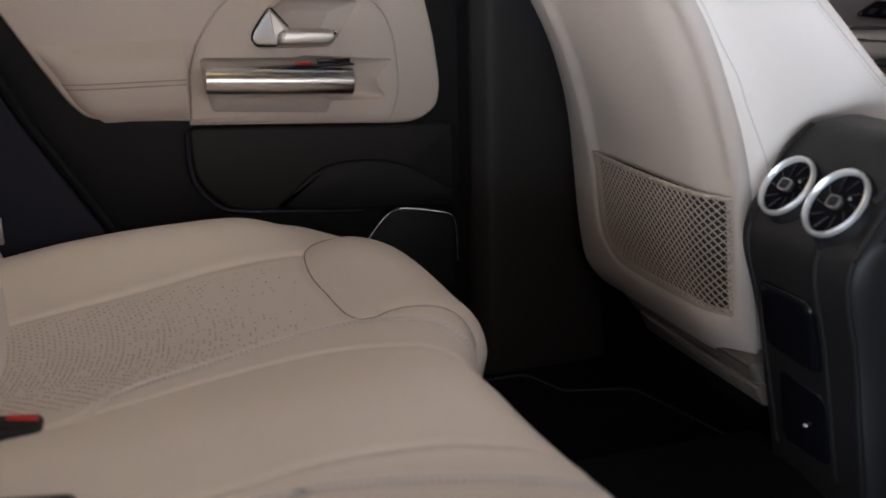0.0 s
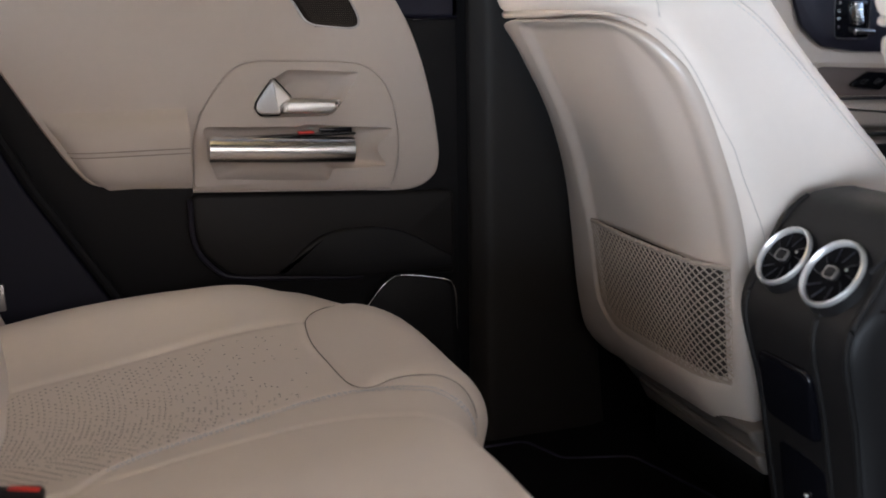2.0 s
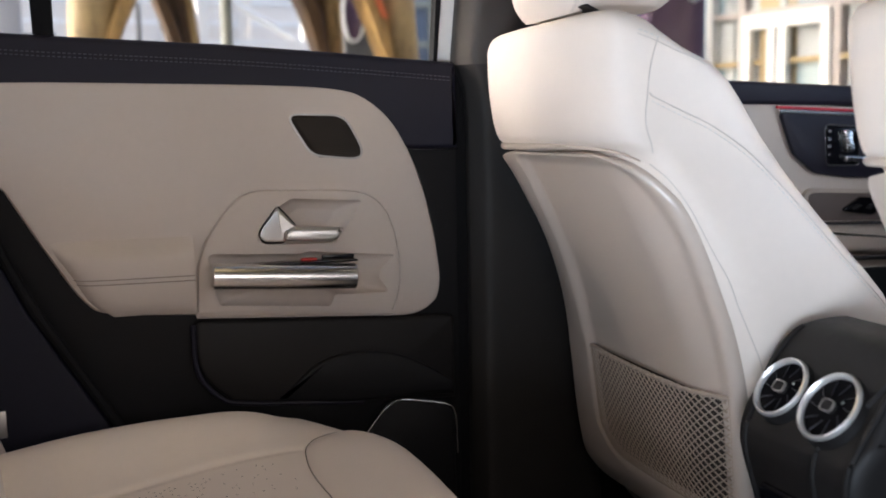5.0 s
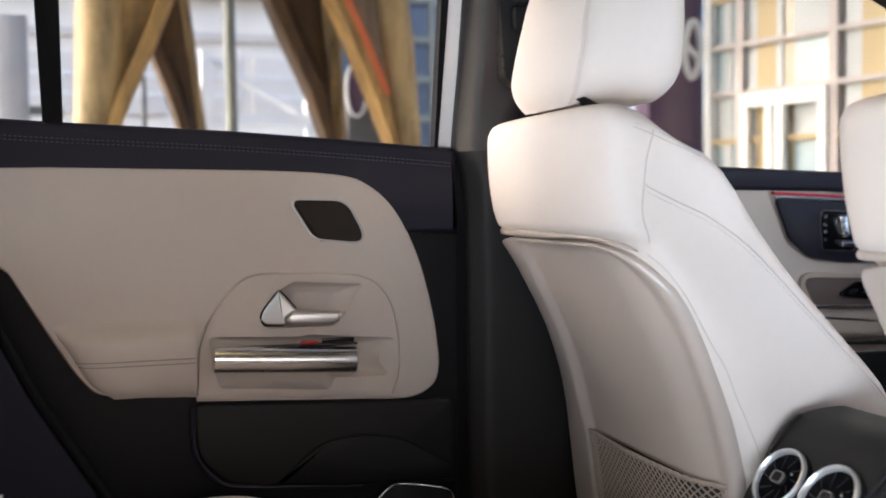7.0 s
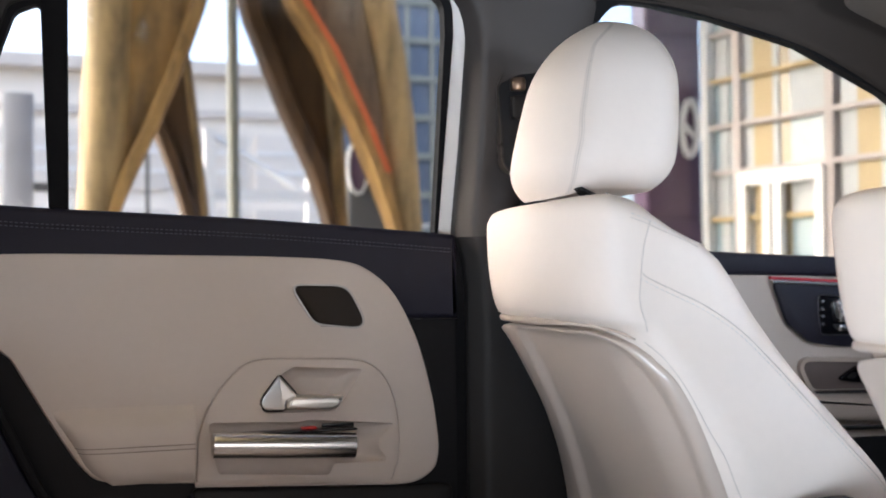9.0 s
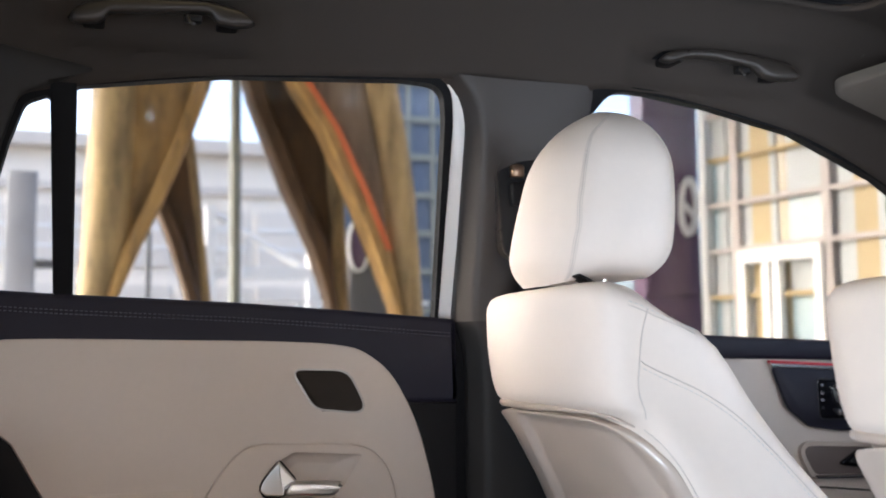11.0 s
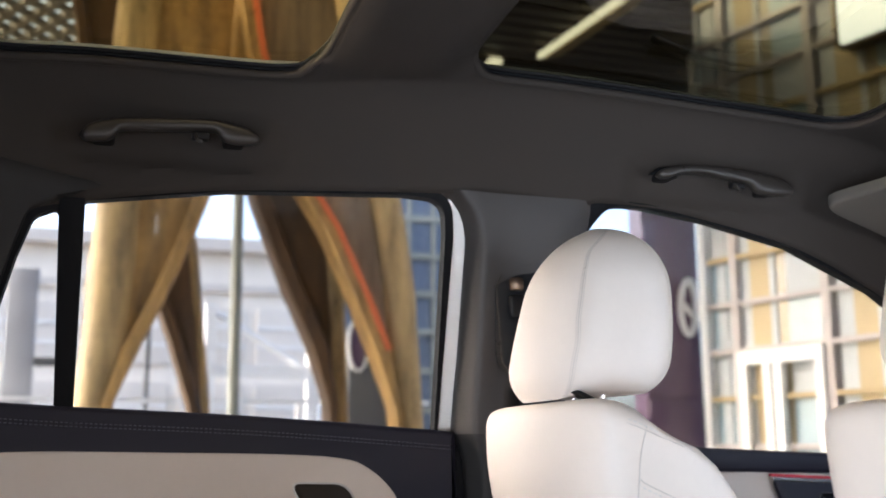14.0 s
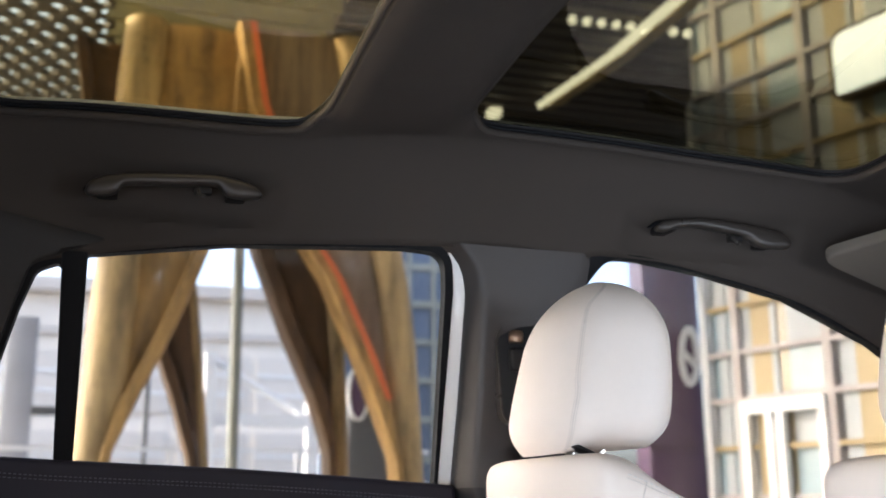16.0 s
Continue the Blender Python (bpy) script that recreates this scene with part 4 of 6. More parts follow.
def front_seat(yc):
    seat = root("front_seat", 0.5, yc, -0.05, "cream leather front seat with hard back panel and net pocket", "car seat", group="front seats")
    zs = [0.175, 0.185, 0.2, 0.22, 0.25] + list(np.linspace(0.3, 0.82, 16)) + [0.84, 0.852, 0.862, 0.870, 0.878, 0.89, 0.91, 0.94, 0.97, 1.0, 1.02, 1.035, 1.045, 1.055, 1.062, 1.068, 1.073, 1.078, 1.082, 1.085]
    part("backrest", loft([seat_ring(z, yc) for z in zs]), LEATHER, seat, "cream leather backrest")
    # hard shell panel set in the back, with the lip round it
    def ease(a):
        a = min(1.0, max(0.0, a))
        return a * a * (3 - 2 * a)

    def shell(y, z, out=0.0):
        d = y - yc
        turn = lerp_table(z, WRAP) * max(0, d - 0.20) ** 2 if d > 0 else 3.4 * max(0, -d - 0.16) ** 2
        return lerp_table(z, REAR) - 0.018 + turn - out

    lo, hi = 0.172, 0.858

    def f(u, v):
        """The hard panel: a proud rounded frame beside and below a sunken field."""
        z = lo + (hi - lo) * v
        h, hn = lerp_table(z, SHELL), lerp_table(z, NEARO)
        y = yc - hn + (h + hn) * u
        d = y - yc
        sunk = ease((lerp_table(z, INNER) - d) / 0.026) * ease((d + lerp_table(z, NEARI)) / 0.036) * ease((z - 0.242 - 0.5 * max(0, d - 0.08) ** 2 / 0.1) / 0.022) * ease((0.853 - z) / 0.010)
        edge = min(min(u, 1 - u) * (h + hn), min(v, 1 - v) * (hi - lo))
        turn = 0.012 * (1 - math.sqrt(max(0, 1 - max(0, 1 - edge / 0.012) ** 2)))
        under = 0.022 * max(0, 1 - (z - lo) / 0.062) ** 2
        return (shell(y, z, 0.011) + 0.015 * sunk + max(turn, under), y, z)
    bm = bmesh.new()
    us = [0, 0.004, 0.01, 0.018] + [float(k) for k in np.linspace(0.026, 0.974, 84)] + [0.982, 0.99, 0.996, 1]
    vs = [0, 0.004, 0.01, 0.018] + [float(k) for k in np.linspace(0.026, 0.974, 90)] + [0.982, 0.99, 0.996, 1]
    grid = [[bm.verts.new(f(u, v)) for v in vs] for u in us]
    for i in range(len(us) - 1):
        for j in range(len(vs) - 1):
            bm.faces.new((grid[i][j], grid[i + 1][j], grid[i + 1][j + 1], grid[i][j + 1]))
    loop = [g[0] for g in grid] + grid[-1][1:] + [g[-1] for g in grid[-2::-1]] + grid[0][-2:0:-1]
    skirt = [bm.verts.new((p.co.x + 0.055, yc + (p.co.y - yc) * (0.985 if p.co.y > yc else 0.93), p.co.z + (0.01 if p.co.z < 0.3 else -0.004 * (p.co.z > 0.8)))) for p in loop]
    for i in range(len(loop)):
        k = (i + 1) % len(loop)
        bm.faces.new((loop[i], loop[k], skirt[k], skirt[i]))
    part("back_panel", bm, PANEL, seat, "smooth cream hard back panel")

    # rolled lip under the shoulder
    lip = [(rear_x(y, 0.866, yc, 0.010), y, 0.866) for y in np.linspace(yc + 0.246, yc - 0.10, 18)]
    lip += [(rear_x(y, z, yc, 0.006), y, z) for y, z in ((yc - 0.18, 0.864), (yc - 0.225, 0.857), (yc - 0.25, 0.845))]
    part("shoulder_lip", tube(spline(lip, 3), lambda w: 0.0075 - 0.006 * max(0, w - 0.6) / 0.4, 10), PANEL, seat, "rolled cream lip")
    # net pocket
    def g(u, v, out=0.0):
        z = 0.254 + (0.462 - 0.006 * (1 - u) - 0.254) * v
        left = lerp_table(z, INNER) - 0.010 - 0.03 * max(0, 1 - v / 0.22) ** 2
        near = lerp_table(z, NEARI) - 0.012
        d = -near + (left + near) * u
        z += 0.016 * max(0, (d - 0.08) / 0.09) ** 2 * (1 - v) ** 3
        return (shell(yc + d, z, 0.004 + 0.012 * math.sin(math.pi * min(1, max(0, u))) * (0.4 + 0.6 * v) + out), yc + d, z)
    bm = bmesh.new()
    nx, run = 27, 14
    for k in range(-run, nx + 1):
        for sgn in (1, -1):
            pts = []
            for j in range(41):
                v = j / 40
                u = (k + sgn * run * v + (0 if sgn > 0 else run)) / nx
                if 0 <= u <= 1:
                    pts.append(g(u, v, 0.002 if sgn > 0 else 0.0))
            if len(pts) > 2:
                tube(pts, 0.0014, 5, bm)
    # Sheet added behind the net to paint the shade in its gaps.
    part("pocket_back", sheet(lambda u, v: (lambda p: (shell(p[1], p[2], -0.0025), p[1], p[2]))(g(u, v)), 20, 16), POCKET_SHADE, seat, "dark brown sheet standing for the shade inside the pocket")
    part("net", bm, NETCORD, seat, "knotted beige net pocket", kind="stuff")
    border = [g(1.0, v) for v in np.linspace(1, 0, 14)] + [g(u, 0.0) for u in np.linspace(0.97, 0.03, 26)] + [g(0.0, v) for v in np.linspace(0, 1, 14)]
    part("net_border", tube(border, 0.0032, 8), NETCORD, seat, "net border cord")
    hem = [g(u, 1.0) for u in np.linspace(0, 1, 60)]
    part("net_hem", tube([(p[0] - 0.002 * math.sin(i * 1.9), p[1], p[2] + 0.0015 * math.sin(i * 1.9 + 1)) for i, p in enumerate(hem)], 0.0042, 8), NETCORD, seat, "twisted elastic hem")
    # seams of the leather
    sgn_y = 1 if yc < 0 else -1

    def seam_side(rows, off=0.0006):
        pts = []
        for z, x in rows:
            x0, x1, h = lerp_table(z, REAR), lerp_table(z, FRONT), lerp_table(z, HALF)
            cx, hx = (x0 + x1) / 2, (x1 - x0) / 2
            c = min(1, abs((x - cx) / hx)) ** (1 / (0.38 if x < cx else 0.5))
            pts.append((x, yc + sgn_y * (h * math.sqrt(1 - c * c) ** 0.42 + off), top_fall(x, z)))
        return pts

    def dense(rows):
        return [tuple(float(k) for k in r) for r in spline(rows, 6)]
    side_line = dense([(0.841, 0.146), (0.816, 0.171), (0.777, 0.198), (0.738, 0.220), (0.698, 0.242), (0.658, 0.266), (0.612, 0.286), (0.566, 0.307), (0.519, 0.326), (0.45, 0.345)])
    part("side_seam", tube(seam_side(side_line), 0.0010, 6), SEAM, seat)
    up_line = dense([(1.040, 0.150), (0.99, 0.137), (0.947, 0.133), (0.903, 0.132), (0.858, 0.146)])
    part("side_seam", tube(seam_side(up_line), 0.0010, 6), SEAM, seat)
    top_line = dense([(1.046, 0.118), (1.040, 0.150), (1.022, 0.196), (0.998, 0.240)])
    part("side_stitching", stitches(seam_side(top_line), 0.006, 0.004, 0.0008), WTHREAD, seat)
    part("side_seam", tube(seam_side([(z - 0.007, x - 0.003) for z, x in top_line]), 0.0008, 6), SEAM, seat)
    front_line = dense([(0.950, 0.136), (0.942, 0.147), (0.920, 0.197), (0.897, 0.249), (0.859, 0.307), (0.813, 0.353), (0.765, 0.398), (0.714, 0.447), (0.660, 0.502), (0.60, 0.566), (0.56, 0.60)])
    part("side_stitching", stitches(seam_side([(z - 0.006, x - 0.004) for z, x in front_line]), 0.006, 0.004, 0.0008), WTHREAD, seat)
    part("side_seam", tube(seam_side(front_line), 0.0010, 6), SEAM, seat)
    # cushion and base
    part("cushion", block(0.48, 1.12, yc - 0.27, yc + 0.27, 0.15, 0.36, 0.06), LEATHER, seat)
    # Both lower trims carry their shade in the colour.
    part("lower_trim", slab(rpoly([(yc + 0.205, 0.190, 0.01), (yc - 0.300, 0.190, 0.01), (yc - 0.305, 0.136, 0.02), (yc + 0.13, 0.136, 0.03)], 6), lambda u, v, e: (0.318 - e + 0.5 * (0.18 - v), u, v), -0.06, 0.0, 0.012, 3), SHADETRIM, seat, "lower back trim, its shade put into a taupe colour")
    part("rail_cover", slab(rpoly([(yc + 0.095, 0.156, 0.008), (yc - 0.310, 0.150, 0.008), (yc - 0.315, 0.112, 0.012), (yc + 0.080, 0.112, 0.012)], 6), lambda u, v, e: (0.322 - e + 0.4 * (0.15 - v), u, v), -0.08, 0.0, 0.010, 3), SHADETRIM, seat, "seat base trim, its shade put into a taupe colour")
    part("base", block(0.42, 1.05, yc - 0.20, yc + 0.20, -0.05, 0.15, 0.02), BLACK, seat)
    # headrest
    def hr_point(w, a):
        top, low = max(0, (w - 0.55) / 0.45), max(0, (0.2 - w) / 0.2)
        e, eb = math.sqrt(max(0.0, 1 - top ** 2.4)), math.sqrt(max(0.0, 1 - 0.42 * low ** 2.6))
        hy = lerp_table(w, [(0.0, 0.158), (0.3, 0.166), (0.6, 0.157), (1.0, 0.138)]) * max(e, 0.10) * eb
        hx = lerp_table(w, [(0.0, 0.122), (0.3, 0.116), (0.6, 0.107), (1.0, 0.092)]) * max(e, 0.16) * eb
        c, s = math.cos(a), math.sin(a)
        pillow = 1 + 0.012 * math.sin(math.pi * min(1, w / 0.9))
        return (lerp_table(w, [(0, 0.170), (0.5, 0.194), (1, 0.212)]) + hx * math.copysign(abs(c) ** 0.55, c), yc + hy * pillow * math.copysign(abs(s) ** 0.55, s), 1.096 + 0.314 * w - 0.014 * low * low * (c < 0) * abs(c))

    def hr_ring(w, n=72):
        return [hr_point(w, 2 * math.pi * k / n) for k in range(n)]
    hr = part("headrest", loft([hr_ring(w) for w in [0, 0.006, 0.015, 0.03, 0.05] + list(np.linspace(0.08, 0.5, 14)) + list(np.linspace(0.53, 1, 30))]), LEATHER, seat, "rounded cream leather headrest")
    SEAM_A = [(0.0, 219), (0.03, 228), (0.09, 232), (0.25, 232), (0.41, 228), (0.60, 228), (0.77, 230), (0.89, 249), (0.95, 262)]
    for dd, thin in ((0.0, 0.0011), (2.6, 0.0006), (-2.6, 0.0006)):
        line = []
        for w in np.linspace(0.004, 0.955, 44):
            q = Vector(hr_point(w, radians(lerp_table(w, SEAM_A) + dd)))
            out = (q - Vector((0.19, yc, q.z))).normalized()
            line.append(q + out * 0.0003)
        part("piping", tube(line, thin, 6), SEAM, hr, "stitched seam")
    line = []
    for w in np.linspace(0.01, 0.90, 36):
        q = Vector(hr_point(w, radians(lerp_table(w, [(0, 312), (0.5, 320), (0.9, 300)]))))
        line.append(q + (q - Vector((0.19, yc, q.z))).normalized() * 0.0003)
    part("piping", tube(line, 0.0012, 6), SEAM, hr, "front edge piping")
    for dy in (-0.062, 0.062):
        st = part("stem", tube([(0.170, yc + dy, 1.03), (0.178, yc + dy, 1.14)], 0.0105, 14), BRIGHT, seat, "chrome headrest stem")
        part("collar", tube([(0.171, yc + dy, 1.050), (0.172, yc + dy, 1.066)], 0.016, 14), PANEL, st)
    part("release_tab", slab(rpoly([(0.092, 1.094, 0.003), (0.100, 1.097, 0.003), (0.132, 1.083, 0.003), (0.124, 1.079, 0.003)]), lambda u, v, e: (u, yc - 0.128 - e, v), -0.03, 0.006, 0.002), BLACK, hr, "black release button")
    return seat


ls = front_seat(0.343)
copy_thing(ls, Matrix.Translation(((0.5 + 0.221) * U, -0.43 * U, -0.068 * U)))

# ---- centre console, rear end ----
YC = -0.007
NEAR = Vector((-0.643, -1.321, 0.844))  # the console was set out from here


def nearer(bm, k=0.92):
    """Brings the console into the gap between the seats, smaller by the same share."""
    for v in bm.verts:
        v.co = NEAR + (v.co - NEAR) * k
    return bm


con = root("centre_console", 0.4, -0.10, -0.05, "black centre console end with two round silver-rimmed vents", "console")
prof = spline([(0.43, -0.05), (0.40, 0.10), (0.372, 0.25), (0.345, 0.35), (0.342, 0.392), (0.353, 0.422), (0.384, 0.472), (0.412, 0.520), (0.440, 0.551), (0.475, 0.568), (0.52, 0.573), (0.55, 0.573)], 5)


def con_half(z):
    return lerp_table(z, [(-0.05, 0.14), (0.2, 0.136), (0.40, 0.152), (0.44, 0.160), (0.52, 0.160), (0.59, 0.148)])


secs = []
N = 24
for k in range(-N, N + 1):
    w = k / N
    ring = []
    for x, z in prof:
        h = con_half(z)
        roll = 0.035 * (1 - math.sqrt(max(0, 1 - max(0, (abs(w) - 0.84) / 0.16) ** 2)))
        ring.append((x + roll, YC + h * w, z - roll * 0.5 * (z > 0.45)))
    ring += [(0.55, YC + con_half(0.5) * w, -0.05)]
    secs.append(ring)
part("body", nearer(loft(secs)), SATIN, con, "satin black console body")
for k, rows in ((1, [(0.0, 0.100), (0.40, 0.116), (0.50, 0.128), (0.59, 0.125)]), (-1, [(0.0, 0.056), (0.40, 0.060), (0.44, 0.068), (0.50, 0.118), (0.55, 0.135), (0.59, 0.13)]), (-1, [(0.0, 0.120), (0.40, 0.135), (0.59, 0.145)])):
    rib = [(p[0] - 0.001, YC + k * lerp_table(p[1], rows), p[1]) for p in [(prof[i][0], prof[i][1]) for i in range(2, 44)]]
    part("edge_rib", nearer(tube(rib, 0.005, 8)), SATIN, con)
part("storage_flap", nearer(slab(rpoly([(YC + 0.090, 0.320, 0.02), (YC - 0.045, 0.320, 0.02), (YC - 0.045, 0.195, 0.02), (YC + 0.090, 0.205, 0.03)]), lambda u, v, e: (0.398 - 0.2 * (v - 0.10) - e, u, v), -0.03, 0.010, 0.008, 3)), GLOSS, con, "gloss black storage flap")
part("socket_panel", nearer(slab(rpoly([(YC + 0.075, 0.165, 0.02), (YC - 0.045, 0.155, 0.02), (YC - 0.045, 0.03, 0.02), (YC + 0.075, 0.03, 0.02)]), lambda u, v, e: (0.410 - 0.15 * (v - 0.05) - e, u, v), -0.03, 0.006, 0.005, 3)), GLOSS, con, "charging socket panel")
part("socket_mark", nearer(block(0.392, 0.397, YC - 0.002, YC + 0.005, 0.085, 0.090, 0.0005)), WFRAME, con)


def vent(y, cx, cz, big):
    """A round turbine vent: silver ring, dark bowl, blades and a framed knob."""
    ax = Vector((-0.80, 0.0, 0.60)).normalized()
    u = Vector((0, 1, 0))
    u = (u - ax * u.dot(ax)).normalized()
    v = ax.cross(u)
    c = Vector((cx, y, cz)) - ax * 0.010

    def circ(r, d, n=40):
        r *= big
        return [c + ax * d + u * r * math.cos(2 * math.pi * k / n) + v * r * math.sin(2 * math.pi * k / n) for k in range(n)]
    ring = part("vent_ring", nearer(loft([circ(0.0605, 0.003), circ(0.0608, 0.006), circ(0.0590, 0.011), circ(0.0560, 0.0125), circ(0.0535, 0.010), circ(0.0520, 0.002), circ(0.0520, -0.008)], caps=False)), RING, con, "silver vent ring")
    part("housing", nearer(loft([circ(0.068, -0.030), circ(0.064, -0.010), circ(0.0606, 0.004)], caps=False)), SATIN, ring)
    part("bowl", nearer(loft([circ(0.0522, 0.002), circ(0.050, -0.008), circ(0.040, -0.012), circ(0.015, -0.012), circ(0.001, -0.0118)], caps=True)), VENT, ring, "dark vent bowl")
    bm = bmesh.new()
    for k in range(10):
        a = 2 * math.pi * k / 10
        d = u * math.cos(a) + v * math.sin(a)
        e = ax.cross(d)
        p = [c + (d * 0.022 + e * 0.006) * big + ax * 0.003, c + d * 0.0485 * big + ax * 0.005, c + (d * 0.0485 + e * 0.004) * big - ax * 0.006, c + (d * 0.022 + e * 0.009) * big - ax * 0.006]
        q2 = [x + e * 0.0009 for x in p]
        loft([p, q2], bm)
    part("blades", nearer(bm), BLADE, ring, "fine turbine blades")
    ko = rpoly([(-0.0125, 0.0095, 0.007), (0.0125, 0.0095, 0.007), (0.0125, -0.0095, 0.007), (-0.0125, -0.0095, 0.007)], 4)
    to = lambda a, b, e: tuple(c + u * a + v * b + ax * e)
    knob = part("knob", nearer(slab(ko, to, -0.004, 0.012, 0.003)), SATIN, ring)
    part("knob_frame", nearer(holed(grown(ko, 0.0006), grown(ko, -0.0012), to, 0.008, 0.0128)), TRIMSILVER, knob, "silver knob frame")
    part("marker", nearer(slab(rpoly([(-0.020, -0.0155, 0.001), (-0.016, -0.0155, 0.001), (-0.016, -0.0115, 0.001), (-0.020, -0.0115, 0.001)], 2), to, -0.002, 0.005, 0.001)), STEEL, ring)


vent(0.055, 0.3665, 0.4825, 0.89)
vent(-0.065, 0.3655, 0.4805, 0.96)

# ---- rear bench ----


BENCH_Y = np.array([-1.0, -0.62, -0.42, -0.28, -0.15, -0.05, 0.05, 0.15, 0.25, 0.35, 0.45, 0.55, 0.67])
BENCH_X = np.array([-0.252, -0.182, -0.194, -0.212, -0.218, -0.196, -0.150, -0.135, -0.130, -0.140, -0.163, -0.213, -0.295])
BOLSTER_X = np.array([-0.90, -0.70, -0.55, -0.42, -0.32, -0.20])
BOLSTER_Z = np.array([0.048, 0.065, 0.063, 0.048, 0.008, -0.012])
ROLL = 0.085


def smooth_table(x, xk, yk):
    x = np.clip(x, xk[0], xk[-1])
    i = np.clip(np.searchsorted(xk, x, side="right") - 1, 0, len(xk) - 2)
    m = np.gradient(yk, xk)
    h = xk[i + 1] - xk[i]
    t = (x - xk[i]) / h
    return (2 * t ** 3 - 3 * t * t + 1) * yk[i] + (t ** 3 - 2 * t * t + t) * h * m[i] + (3 * t * t - 2 * t ** 3) * yk[i + 1] + (t ** 3 - t * t) * h * m[i + 1]


def from_line(q, y, pts):
    """Distance of each place on the bench from a line on it."""
    best = np.full(q.shape, 9.0)
    for (a, b), (c, d) in zip(pts, pts[1:]):
        ux, uy = c - a, d - b
        t = np.clip(((q - a) * ux + (y - b) * uy) / (ux * ux + uy * uy + 1e-12), 0, 1)
        best = np.minimum(best, np.hypot(q - a - t * ux, y - b - t * uy))
    return best


def within(q, y, pts):
    inside = np.zeros(q.shape, bool)
    for (a, b), (c, d) in zip(pts, pts[1:] + pts[:1]):
        if abs(d - b) < 1e-12:
            continue
        inside ^= ((b > y) != (d > y)) & (q < (c - a) * (y - b) / (d - b) + a)
    return inside


def line2(pts):
    return [tuple(float(k) for k in p) for p in spline(pts, 5)]


# lines on the bench: way from the start of the front's roll, and y
L_BOLSTER = line2([(-0.72, 0.345), (-0.603, 0.372), (-0.531, 0.386), (-0.433, 0.401), (-0.300, 0.422), (-0.239, 0.429), (-0.141, 0.434), (-0.100, 0.436)])
L_PAD = line2([(0.06, 0.52), (-0.030, 0.488), (-0.078, 0.456), (-0.106, 0.415), (-0.125, 0.332), (-0.122, 0.227), (-0.112, 0.130), (-0.097, 0.090), (-0.074, 0.083), (-0.050, 0.100), (-0.022, 0.099), (0.003, 0.083), (0.036, 0.060), (0.064, 0.038), (0.094, 0.017), (0.125, 0.0), (0.20, -0.02)]) + [(0.36, -0.03), (0.36, 0.52)]
L_STITCH = line2([(-0.444, -0.112), (-0.421, -0.106), (-0.412, -0.084), (-0.400, -0.048), (-0.378, -0.020), (-0.345, 0.000), (-0.290, 0.026), (-0.238, 0.048), (-0.178, 0.073), (-0.110, 0.076), (-0.053, 0.052), (-0.008, 0.021), (0.036, -0.008), (0.069, -0.017), (0.105, -0.020), (0.20, -0.03)])
L_SPLIT = line2([(-0.78, -0.135), (-0.50, -0.122), (-0.44, -0.115), (-0.393, -0.100), (-0.346, -0.084), (-0.288, -0.062), (-0.213, -0.045), (-0.146, -0.041), (-0.078, -0.057), (-0.013, -0.096), (0.024, -0.125), (0.065, -0.145), (0.15, -0.15), (0.36, -0.15)])
L_FAR = line2([(-0.60, -0.36), (-0.302, -0.351), (-0.251, -0.349), (-0.209, -0.343), (-0.155, -0.344), (-0.099, -0.353), (-0.053, -0.365), (-0.020, -0.382), (0.001, -0.396), (0.06, -0.42), (0.20, -0.43)])
L_FAR_STITCH = line2([(-0.60, -0.40), (-0.244, -0.384), (-0.218, -0.386), (-0.185, -0.392), (-0.146, -0.403), (-0.104, -0.420), (-0.060, -0.439), (-0.029, -0.456), (-0.004, -0.475), (0.05, -0.50), (0.20, -0.51)])
NQ, NY = 300, 400
Q0, Q1, Y0, Y1 = -0.72, ROLL * math.pi / 2 + 0.23, -0.84, 0.668


